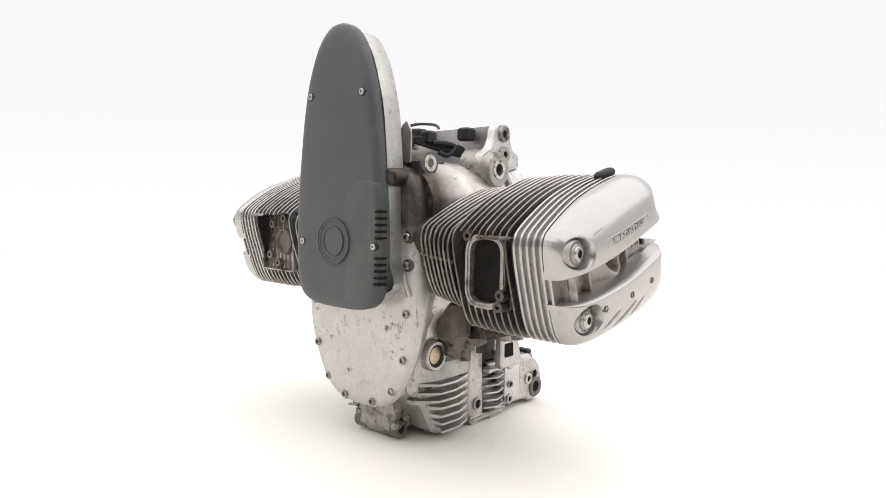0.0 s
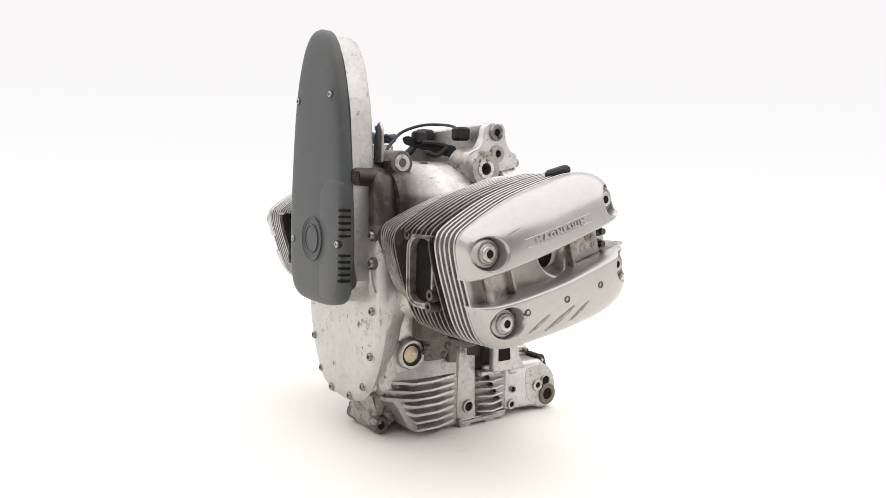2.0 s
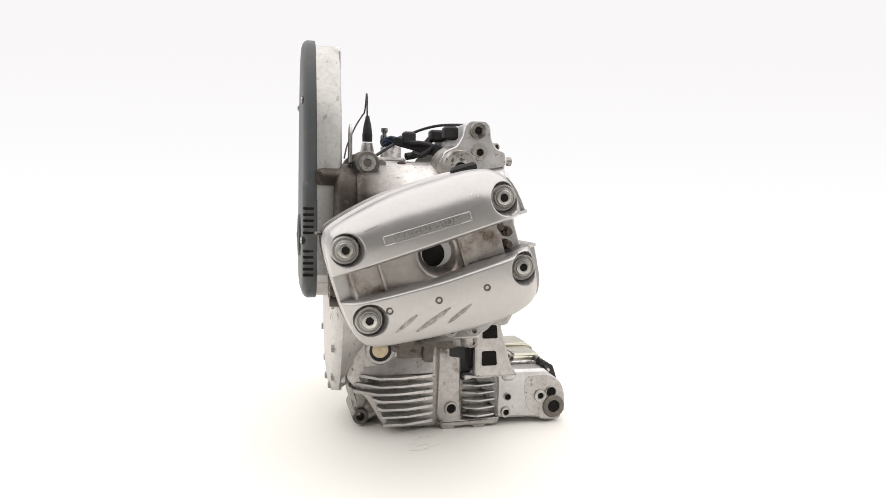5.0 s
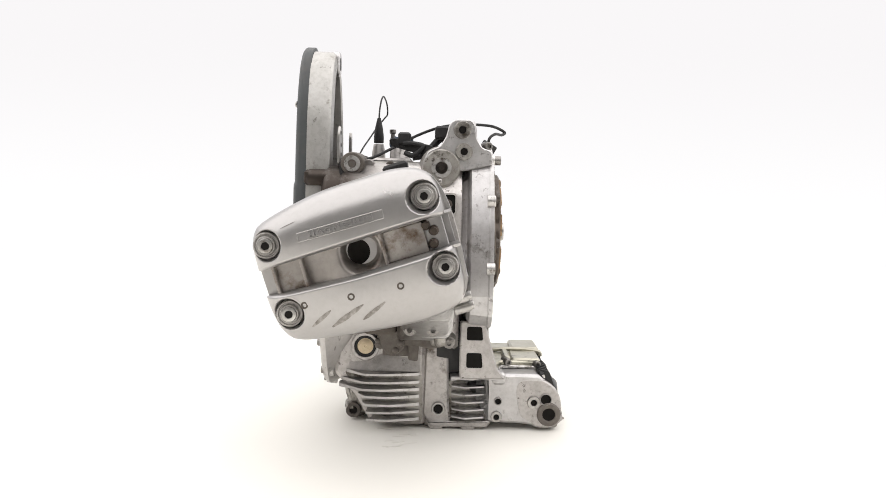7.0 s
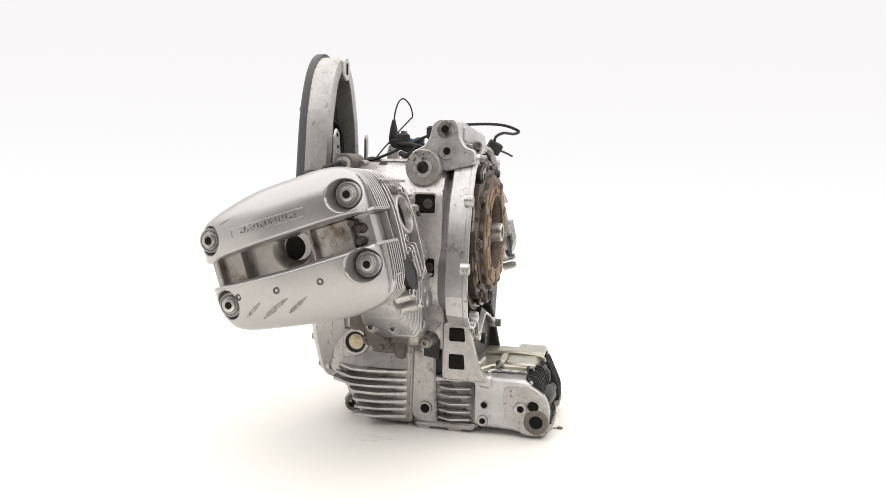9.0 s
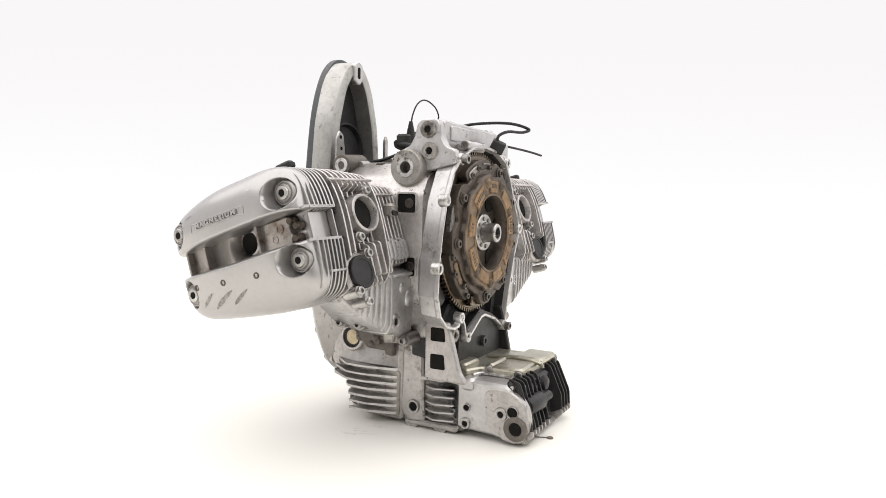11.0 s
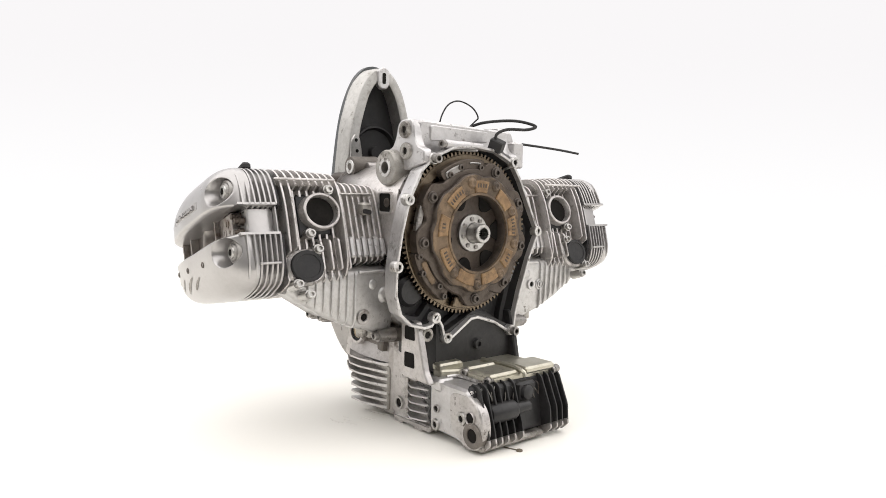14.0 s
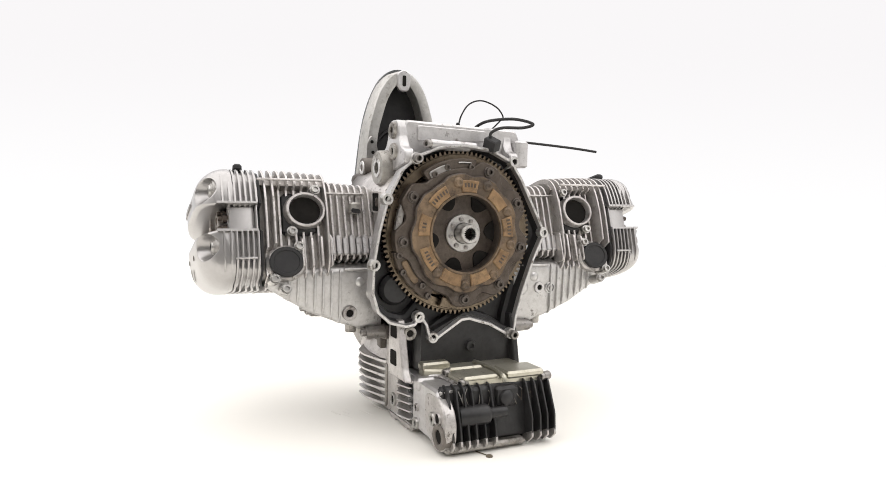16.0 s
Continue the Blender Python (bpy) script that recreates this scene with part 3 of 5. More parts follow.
    # spring-leaf disc with six windows
    bm = bmesh.new()
    lathe(bm, C, X, [(0.066, 0.0585), (0.067, 0.0585), (0.0675, 0.03), (0.070, 0.026)], 72, (False, True))
    disc = part("friction_disc", bm, M_RUST, fly)
    for k in range(6):
        g0 = math.radians((118, 57, 3, -50, -104, -167)[k])
        pts = []
        for j in range(11):
            g = g0 + math.radians(17) * (j / 5 - 1)
            pts.append((0.0560 * math.cos(g), CRANK + 0.0560 * math.sin(g)))
        for j in range(9):
            q = 1 - j / 4
            r = 0.0555 - 0.017 * (1 - q * q) ** 0.5
            g = g0 + math.radians(16) * q
            pts.append((r * math.cos(g), CRANK + r * math.sin(g)))
        bm = bmesh.new()
        plate(bm, pts, "x", 0.0668, 0.0690)
        part("disc_window", bm, M_HOLE, disc)
    bm = bmesh.new()
    lathe(bm, C, X, [(0.068, 0.0285), (0.0745, 0.0285), (0.0755, 0.0275), (0.0755, 0.016)], 48, (False, False))
    hub = part("hub_plate", bm, M_STEEL, fly, "bright steel hub plate")
    for k in range(8):
        g = math.radians(45 * k + 12)
        bm = bmesh.new()
        lathe(bm, (0.0750, 0.0215 * math.cos(g), CRANK + 0.0215 * math.sin(g)), X, [(0, 0.0036), (0.0022, 0.0034), (0.003, 0.002)], 12)
        part("rivet", bm, M_BOLT, hub)
    bm = bmesh.new()
    ring = []
    for i in range(20):
        for a, r in ((0.0, 0.0085), (0.35, 0.0085), (0.5, 0.0100), (0.85, 0.0100)):
            g = 2 * math.pi * (i + a) / 20
            ring.append((r * math.cos(g), r * math.sin(g)))
    out = [(0.0142 * math.cos(math.atan2(b, a)), 0.0142 * math.sin(math.atan2(b, a))) for a, b in ring]
    P = lambda x, q, k=1.0: [(x, a * k, CRANK + b * k) for a, b in q]
    loft(bm, [P(0.070, out, 1.08), P(0.096, out), P(0.0975, out, 0.94), P(0.0975, ring), P(0.080, ring)], (False, False))
    part("splined_hub", bm, M_STEEL, hub, "bright splined hub", 25)
    bm = bmesh.new()
    lathe(bm, C, X, [(0.082, 0.0102), (0.0822, 0.0002)], 20, (False, True))
    part("hub_bore", bm, M_HOLE, hub)


# ---- belt tower and covers ----
def tower():
    cy = -0.001
    half = [(0.0, 0.571), (0.018, 0.567), (0.034, 0.552), (0.048, 0.528), (0.059, 0.494), (0.0665, 0.464), (0.0710, 0.425), (0.0745, 0.390), (0.078, 0.340), (0.080, 0.270), (0.077, 0.225)]
    outer = [(cy + a, b) for a, b in half] + [(cy - a, b) for a, b in reversed(half[1:])]
    outer = curve_loop(outer, 96)
    f = AX["x"]

    def inner(k):
        return inset(outer, k)
    bm = bmesh.new()
    loft(bm, [[f(-0.2015, p) for p in outer], [f(-0.172, p) for p in inner(0.0008)], [f(-0.1675, p) for p in inner(0.004)], [f(-0.165, p) for p in inner(0.017)],
              [f(-0.167, p) for p in inner(0.021)], [f(-0.196, p) for p in inner(0.022)]], (False, False))
    tw = part("belt_housing", bm, M_TOWER, engine, "silver cast belt housing, open at the back")
    bm = bmesh.new()
    plate(bm, inner(0.0215), "x", -0.2005, -0.1955)
    lathe(bm, (-0.196, cy, 0.425), (1, 0, 0), [(0, 0.047), (0.010, 0.047), (0.011, 0.044), (0.004, 0.040), (0.004, 0.012), (0.012, 0.010), (0.012, 0.0005)], 40)
    part("housing_back", bm, M_RUBBER, tw, "dark inside of the belt cover with a pulley")
    # slotted tip lug
    bm = bmesh.new()
    plate(bm, rounded([(cy - 0.013, 0.566), (cy - 0.012, 0.542), (cy - 0.006, 0.534), (cy + 0.006, 0.534), (cy + 0.012, 0.542), (cy + 0.013, 0.566), (cy, 0.573)], 0.005), "x", -0.174, -0.1625, 0.002)
    tip = part("tip_lug", bm, M_CLEAN, tw)
    bm = bmesh.new()
    plate(bm, rounded([(cy - 0.0035, 0.562), (cy - 0.0035, 0.543), (cy + 0.0035, 0.543), (cy + 0.0035, 0.562)], 0.003), "x", -0.164, -0.1620)
    part("slot", bm, M_HOLE, tip)
    # bracket with holes inside
    bm = bmesh.new()
    plate(bm, rounded([(-0.074, 0.395), (-0.050, 0.395), (-0.051, 0.418), (-0.056, 0.446), (-0.066, 0.453), (-0.073, 0.440)], 0.004), "x", -0.156, -0.152, 0.001)
    br = part("bracket", bm, M_STEEL, tw)
    for y, z in ((-0.064, 0.442), (-0.062, 0.424), (-0.062, 0.410)):
        bm = bmesh.new()
        lathe(bm, (-0.1522, y, z), (1, 0, 0), [(-0.001, 0.003), (0.0006, 0.003), (0.0006, 0.0002)], 12)
        part("bracket_hole", bm, M_HOLE, br)
    bm = bmesh.new()
    plate(bm, rounded([(0.066, 0.40), (0.076, 0.40), (0.076, 0.446), (0.071, 0.455), (0.066, 0.446)], 0.003), "x", -0.158, -0.153, 0.001)
    part("bracket", bm, M_STEEL, tw)
    bm = bmesh.new()
    box(bm, (-0.152, -0.086, 0.372), (-0.128, -0.060, 0.402), 0.004)
    part("guide_block", bm, M_BLACK, tw)

    # grey-black plastic cover, domed
    hc = [(0.0, 0.582), (0.018, 0.577), (0.036, 0.558), (0.050, 0.528), (0.0605, 0.493), (0.0675, 0.455), (0.0735, 0.405), (0.0785, 0.350), (0.0812, 0.298), (0.080, 0.245), (0.073, 0.217), (0.058, 0.203), (0.034, 0.198), (0.0, 0.197)]
    yc = 0.0045
    hc = [(a * 1.055, c - 0.004 * max(0.0, (c - 0.5) / 0.08)) for a, c in hc]
    oc = [(yc + a, b) for a, b in hc] + [(yc - a, b) for a, b in reversed(hc[1:-1])]
    oc = curve_loop(oc, 120)
    bm = bmesh.new()
    loft(bm, [[f(x, p) for p in inset(oc, k)] for x, k in ((-0.2005, 0.002), (-0.2010, 0.0), (-0.2120, 0.0), (-0.2155, 0.0018), (-0.2180, 0.005), (-0.2196, 0.010), (-0.2204, 0.018), (-0.2208, 0.030))])
    cov = part("belt_cover", bm, M_PLASTIC, engine, "matte grey-black plastic belt cover", 50)
    # raised lower field with a soft step
    bm = bmesh.new()
    step = [(-0.0785, 0.352), (-0.068, 0.374), (-0.045, 0.378), (-0.018, 0.364), (-0.010, 0.340), (-0.010, 0.225), (-0.018, 0.206), (-0.050, 0.2045), (-0.068, 0.215), (-0.0785, 0.245)]
    st = curve_loop(step, 60)
    loft(bm, [[f(-0.205, p) for p in st], [f(-0.2150, p) for p in st], [f(-0.2182, p) for p in inset(st, 0.003)], [f(-0.2202, p) for p in inset(st, 0.006)], [f(-0.2211, p) for p in inset(st, 0.0090)]])
    part("raised_panel", bm, M_PLASTIC, cov, "", 50)
    # plain round emblem
    bm = bmesh.new()
    c = (-0.2208, 0.0050, 0.2885)
    lathe(bm, c, (-1, 0, 0), [(-0.002, 0.0302), (0.0014, 0.0302), (0.0020, 0.0293), (0.0020, 0.0268), (0.0006, 0.0258), (0.0006, 0.0198), (0.0016, 0.0190), (0.0016, 0.0005)], 48)
    part("round_emblem", bm, M_PLASTIC, cov)
    for r in (0.0305, 0.0194):
        bm = bmesh.new()
        lathe(bm, c, (-1, 0, 0), [(0.0, r + 0.0010), (0.0026, r + 0.0008), (0.0026, r - 0.0008), (0.0, r - 0.0010)], 48, (False, False))
        part("emblem_ring", bm, M_PLASTIC, cov)
    for y, z in ((-0.047, 0.484), (0.0535, 0.484), (-0.0725, 0.2855), (0.070, 0.285)):
        bm = bmesh.new()
        x = -0.2196 if z > 0.4 or y > 0 else -0.2208
        lathe(bm, (x, y, z), (-1, 0, 0), [(-0.004, 0.0055), (0.0008, 0.0055), (0.0012, 0.005), (0.0012, 0.0042)], 18, (True, False))
        part("screw_seat", bm, M_RUBBER, cov)
        bm = bmesh.new()
        socket_bolt(bm, (x - 0.0004, y, z), (-1, 0, 0), 0.0042, 0.0028)
        part("screw", bm, M_STEEL, cov)
    for z0 in (0.312, 0.252):
        for k in range(5):
            bm = bmesh.new()
            z = z0 + 0.0085 * k - 0.017
            box(bm, (-0.2205, -0.0815, z), (-0.2060, -0.066, z + 0.0034), 0.0006)
            part("vent_slot", bm, M_HOLE, cov)

    # lower front cover, pale cast aluminium
    hl = [(0.0, 0.395), (0.060, 0.395), (0.090, 0.375), (0.102, 0.330), (0.110, 0.260), (0.113, 0.205), (0.106, 0.150), (0.085, 0.098), (0.062, 0.068), (0.035, 0.056), (0.0, 0.052)]
    ol = curve_loop([(a, b) for a, b in hl] + [(-a, b) for a, b in reversed(hl[1:-1])], 110)
    bm = bmesh.new()
    def back(k, lowk):
        a, c = inset(ol, k), inset(ol, lowk)
        out = []
        for p, q in zip(a, c):
            t = min(1.0, max(0.0, (p[1] - 0.165) / 0.06))
            out.append((q[0] + (p[0] - q[0]) * t, q[1] + (p[1] - q[1]) * t))
        return out
    loft(bm, [[f(-0.130, p) for p in back(0.002, 0.022)], [f(-0.155, p) for p in back(0.001, 0.008)], [f(-0.167, p) for p in ol], [f(-0.172, p) for p in inset(ol, 0.002)], [f(-0.1765, p) for p in inset(ol, 0.007)], [f(-0.178, p) for p in inset(ol, 0.016)],
              [f(-0.1795, p) for p in inset(ol, 0.032)]])
    fc = part("front_cover", bm, M_FCOVER, engine, "pale scratched cast aluminium front cover", 50)
    bm = bmesh.new()
    low = [(y, min(z, 0.386)) for y, z in inset(oc, 0.0035)]
    loft(bm, [[f(-0.170, p) for p in low], [f(-0.2020, p) for p in low]])
    part("cover_base", bm, M_FCOVER, fc)
    for s in (-1, 1):
        for y, z, x in ((0.0930, 0.2980, -0.1795), (0.0935, 0.2605, -0.1795), (0.091, 0.195, -0.176), (0.086, 0.132, -0.175), (0.064, 0.085, -0.173), (0.028, 0.064, -0.174)):
            bm = bmesh.new()
            lathe(bm, (x + 0.004, s * y, z), (-1, 0, 0), [(-0.01, 0.0100), (0.003, 0.0088), (0.0056, 0.0082), (0.0056, 0.0070), (0.004, 0.0068)], 18)
            part("bolt_seat", bm, M_GRIME_SHADE if z > 0.25 else M_FCOVER, fc)
            bm = bmesh.new()
            socket_bolt(bm, (x, s * y, z), (-1, 0, 0), 0.0056, 0.006)
            part("bolt", bm, M_BOLT, fc)
    for s in (-1, 1):
        for (y0, z0), (y1, z1) in (((0.0800, 0.2600), (0.0905, 0.2180)), ((0.0860, 0.2500), (0.0985, 0.2200))):
            bm = bmesh.new()
            wire(bm, [(-0.1785, s * y0, z0), (-0.1800, s * (y0 * 0.6 + y1 * 0.4), z0 * 0.5 + z1 * 0.5), (-0.1785, s * y1, z1)], 0.0030, 8, 5)
            part("cast_rib", bm, M_FCOVER, fc)
        bm = bmesh.new()
        box(bm, (-0.204, min(s * 0.060, s * 0.0835), 0.364), (-0.164, max(s * 0.060, s * 0.0835), 0.3865), 0.004)
        part("cover_boss", bm, M_FCOVER, fc)
        bm = bmesh.new()
        lathe(bm, (-0.196, s * 0.0735, 0.3755), (1, 0, 0), [(0, 0.0125), (0.034, 0.0125), (0.036, 0.0115), (0.036, 0.0096)], 20)
        part("boss_tube", bm, M_FCOVER, fc)
        bm = bmesh.new()
        lathe(bm, (-0.162, s * 0.0735, 0.3755), (1, 0, 0), [(0, 0.0098), (0.013, 0.0096), (0.0142, 0.0085), (0.0142, 0.0045), (0.008, 0.0044)], 18)
        part("boss_bolt", bm, M_RUST, fc)


# ---- cylinders, heads and valve covers ----
TILT = math.radians(17)
CT, ST = math.cos(TILT), math.sin(TILT)


def place(bm, s, dx, dz):
    """From head space (u along, d outwards, v up) to engine space."""
    for v in bm.verts:
        u, d, w = v.co
        k = min(1.0, max(0.0, (u - 0.02) / 0.065))
        d += 0.011 * k * k * (3 - 2 * k) * float(np.interp(d, (0.190, 0.279, 0.350), (0.0, 1.0, 0.0)))
        if s > 0 and u < 0:
            u *= 0.88
        v.co = (-0.092 + dx + u * CT - w * ST, s * d, 0.285 + dz + u * ST + w * CT)


HEAD = [(-0.1085, 0.032), (-0.104, 0.053), (-0.088, 0.064), (-0.03, 0.077), (0.03, 0.080), (0.066, 0.079), (0.090, 0.071), (0.104, 0.053), (0.1105, 0.016), (0.1085, -0.042), (0.104, -0.064),
        (0.090, -0.081), (0.056, -0.088), (0.017, -0.087), (-0.046, -0.080), (-0.085, -0.0735), (-0.100, -0.063), (-0.107, -0.041), (-0.109, 0.0)]
CYL = [(-0.108, 0.030), (-0.100, 0.050), (-0.080, 0.060), (0.0, 0.068), (0.060, 0.068), (0.085, 0.060), (0.094, 0.040), (0.095, 0.0), (0.094, -0.05), (0.080, -0.062), (0.0, -0.066), (-0.070, -0.058), (-0.095, -0.046), (-0.106, -0.02)]
HEAD = [(u * 1.03, w * 1.03) for u, w in HEAD]
HO, CO = curve_loop(HEAD, 120), curve_loop(CYL, 72)


TOP_EDGE = sorted((u, w) for u, w in HO if w > 0.012)
LOW_EDGE = sorted((u, w) for u, w in HO if w < -0.020)


def top_v(u):
    return float(np.interp(u, [p[0] for p in TOP_EDGE], [p[1] for p in TOP_EDGE]))


def low_v(u):
    return float(np.interp(u, [p[0] for p in LOW_EDGE], [p[1] for p in LOW_EDGE]))


def slot_top(u):
    return 0.0165 + 0.03 * u


def slot_low(u):
    return -0.0185 + 0.02 * abs(u)


SEATS = ((-0.0925, 0.0385), (-0.0895, -0.0405), (0.0885, 0.0435), (0.0898, -0.0370))


def lobe_d(u, b):
    """Height of a cover half at u along and b (0 slot edge, 1 outer edge)."""
    t = min(1.0, abs((u - 0.001) / (0.1138 if u < 0.001 else 0.1070)))
    endk = (1 - t ** 9) ** 0.5
    front = 0.0165 * max(0.0, (-u - 0.01) / 0.10) ** 1.6 + 0.010 * max(0.0, (u - 0.055) / 0.055) ** 2
    k = (1 - min(1.0, b) ** 3.2) ** 0.45 * (1 - 0.16 * max(0, 1 - b / 0.07) ** 2)
    return 0.3205 + (0.0490 - front) * k * (0.2 + 0.8 * endk)


def lobe(bm, lo, hi):
    """One rounded half of a valve cover, between the slot edge and the outer edge."""
    nu, nv, grid = 250, 80, []
    for i in range(nu + 1):
        a = i / nu
        u = -0.1123 + 0.2198 * (0.35 * (0.5 - 0.5 * math.cos(math.pi * a)) + 0.65 * a)
        e, o = lo(u), hi(u)
        row = [(u, 0.312, e), (u, 0.318, e)]
        for j in range(nv + 1):
            q = j / nv
            d, w = lobe_d(u, q), e + (o - e) * q
            for su, sw in SEATS:
                r = math.hypot(u - su, w - sw)
                if r < 0.024:
                    dish = 0.3410 + 0.022 * (max(0.0, r - 0.0154) / 0.0036) ** 1.6
                    d = min(d, dish) - 0.0013 * math.log(1 + math.exp(-abs(d - dish) / 0.0013))
            row.append((u, d, w))
        row.append((u, 0.3175, o * 0.985))
        grid.append(row)
    vs = [[bm.verts.new(p) for p in row] for row in grid]
    for a, c in zip(vs, vs[1:]):
        for j in range(len(a) - 1):
            bm.faces.new((a[j], a[j + 1], c[j + 1], c[j]))
    bm.faces.new(vs[0])
    bm.faces.new(vs[-1])


def clipped(pts, d, s=-1):
    """The outline with the pockets for the ports and the slot's open end cut out of it."""
    out = []
    for u, w in pts:
        if 0.192 < d < 0.249 and -0.098 < w < 0.047 and u > 0.05:
            u = min(u, 0.0955)
        if u > 0.05 and math.hypot(d - 0.2455, w + 0.0625) < 0.026:
            u = min(u, 0.0965)
        if 0.194 < d < (0.263 if s < 0 else 0.274) and -0.034 < w < 0.056 and u < -0.05:
            u = max(u, (-0.0935 + w * ST) / CT)
        if d > 0.275 and slot_low(u) < w < slot_top(u) and u > 0.05:
            u = min(u, 0.093)
        out.append((u, w))
    return out


def valve_cover(s, dx, dz):
    bm = bmesh.new()
    body = [(min(u, 0.0990), w) for u, w in clipped(inset(HO, 0.0055), 0.3, s)]
    loft(bm, [[(u, 0.276, w) for u, w in body], [(u, 0.321, w) for u, w in body]])
    place(bm, s, dx, dz)
    vc = part("valve_cover", bm, M_COVER, engine, "silver painted valve cover with a diagonal slot")
    for lo, hi in ((slot_top, top_v), (slot_low, low_v)):
        bm = bmesh.new()
        lobe(bm, lo, hi)
        place(bm, s, dx, dz)
        part("cover_lobe", bm, M_COVER, vc, "", 62)
    for edge, sg in ((slot_top, 1), (slot_low, -1)):
        bm = bmesh.new()
        us = [0.050 + 0.0625 * k / 8 for k in range(9)]
        rows = []
        for u in us:
            e = edge(u)
            rows.append([(u, 0.279, e), (u, 0.3445, e), (u, 0.3430, e + sg * 0.0032), (u, 0.279, e + sg * 0.0032)])
        loft(bm, rows)
        place(bm, s, dx, dz)
        part("slot_shelf", bm, M_COVER, vc)
    bm = bmesh.new()
    gk = clipped(inset(HO, 0.0048), 0.3, s)
    loft(bm, [[(u, 0.2738, w) for u, w in gk], [(u, 0.2766, w) for u, w in gk]])
    place(bm, s, dx, dz)
    part("cover_gasket", bm, M_RUBBER, vc, "thin black rubber gasket")
    bm = bmesh.new()
    box(bm, (0.1055, 0.2830, -0.0585), (0.1115, 0.3180, -0.0555), 0.0008)
    place(bm, s, dx, dz)
    part("fin_bridge", bm, M_COVER, vc)
    for k in range(6):
        bm = bmesh.new()
        d = 0.2785 + 0.0086 * k
        fo, fi = clipped(HO, d, s), clipped(inset(HO, 0.0006), d, s)
        loft(bm, [[(u, d, w) for u, w in fi], [(u, d + 0.0010, w) for u, w in fo], [(u, d + 0.0022, w) for u, w in fo], [(u, d + 0.0032, w) for u, w in fi]])
        place(bm, s, dx, dz)
        part("cover_fin", bm, M_COVER, vc)
    # one shorter fin that wraps the rear corner outside the full ones
    for d in (0.3325,):
        q = inset(HO, 0.0005)
        arc = [(u, w) for u, w in q if u > 0.084]
        arc = [(u, w * (1 - 0.17 * min(1.0, max(0.0, (0.1035 - u) / 0.0195)))) for u, w in arc]
        up = [(u, w) for u, w in arc if w > slot_top(u) + 0.0005]
        dn = [(u, w) for u, w in arc if w < slot_low(u) - 0.0005]
        for pts, edge in ((up, slot_top), (dn, slot_low)):
            pts = sorted(pts, key=lambda p: -abs(p[1]) if p[0] > 0.1 else -1 + p[0])
            pts = pts + [(pts[-1][0], edge(pts[-1][0])), (0.084, edge(0.084))]
            bm = bmesh.new()
            loft(bm, [[(u, d, w) for u, w in pts], [(u, d + 0.0028, w) for u, w in pts]])
            place(bm, s, dx, dz)
            part("rear_fin", bm, M_COVER, vc)
    # the slot: ribs, bulge with the plug bore, plate with studs
    for u in (-0.062, 0.0295, -0.094):
        bm = bmesh.new()
        box(bm, (u - 0.002, 0.312, slot_low(u) - 0.002), (u + 0.002, 0.3435, slot_top(u) + 0.002), 0.001)
        place(bm, s, dx, dz)
        part("slot_rib", bm, M_SLOT, vc)
    bm = bmesh.new()
    box(bm, (0.030, 0.312, -0.0185), (0.078, 0.3375, 0.0185), 0.002)
    place(bm, s, dx, dz)
    pl = part("slot_plate", bm, M_SLOT, vc)
    for u, w, r in ((0.052, -0.004, 0.005), (0.063, 0.006, 0.0055), (0.068, -0.006, 0.003)):
        bm = bmesh.new()
        lathe(bm, (u, 0.3375, w), (0, 1, 0), [(-0.001, r), (0.0008, r), (0.0008, r * 0.7), (0.0002, r * 0.7)], 16)
        place(bm, s, dx, dz)
        part("cast_mark", bm, M_SLOT, pl)
    bm = bmesh.new()
    box(bm, (0.078, 0.2830, -0.0178), (0.1005, 0.3240, 0.0188), 0.002)
    place(bm, s, dx, dz)
    part("slot_end", bm, M_COVER, vc, "flat end plate of the slot")
    bm = bmesh.new()
    box(bm, (0.098, 0.2790, -0.0170), (0.1085, 0.2822, 0.0190), 0.001)
    place(bm, s, dx, dz)
    part("slot_web", bm, M_COVER, vc)
    for u, w in ((0.080, 0.012), (0.084, -0.010), (0.088, 0.004)):
        bm = bmesh.new()
        lathe(bm, (u, 0.322, w), (0, 1, 0), [(0, 0.0062), (0.010, 0.0056), (0.011, 0.004), (0.017, 0.0038)], 12)
        place(bm, s, dx, dz)
        part("slot_stud", bm, M_RUST, vc)
    # slot floor: a flat panel in front, then a swelling that dips to the plug bore
    bm = bmesh.new()
    rows = []
    for i in range(91):
        u = -0.098 + 0.138 * i / 90
        lo, hi, row = slot_low(u) - 0.001, slot_top(u) + 0.001, []
        for j in range(25):
            w = lo + (hi - lo) * j / 24
            d = 0.3310 + 0.0135 * math.exp(-((u + 0.006) / 0.030) ** 2) * (1.3 - 0.6 * j / 24)
            k = max(0.0, 1 - math.hypot(u - 0.003, w - 0.004) / 0.0250)
            d = max(0.3190, d - 0.054 * k * k * (3 - 2 * k))
            row.append((u, d if u > -0.062 else 0.3350, w))
        rows.append(row)
    loft(bm, rows, (False, False), False)
    place(bm, s, dx, dz)
    part("slot_floor", bm, M_SLOT, vc, "heat-browned slot floor that swells round the plug bore", 40)
    # black disc paints the shade down the plug bore
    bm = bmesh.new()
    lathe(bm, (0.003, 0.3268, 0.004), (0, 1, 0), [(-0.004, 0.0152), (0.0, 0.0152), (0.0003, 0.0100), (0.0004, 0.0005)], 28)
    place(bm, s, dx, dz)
    part("plug_bore", bm, M_HOLE, vc, "spark plug bore, its shade painted black")
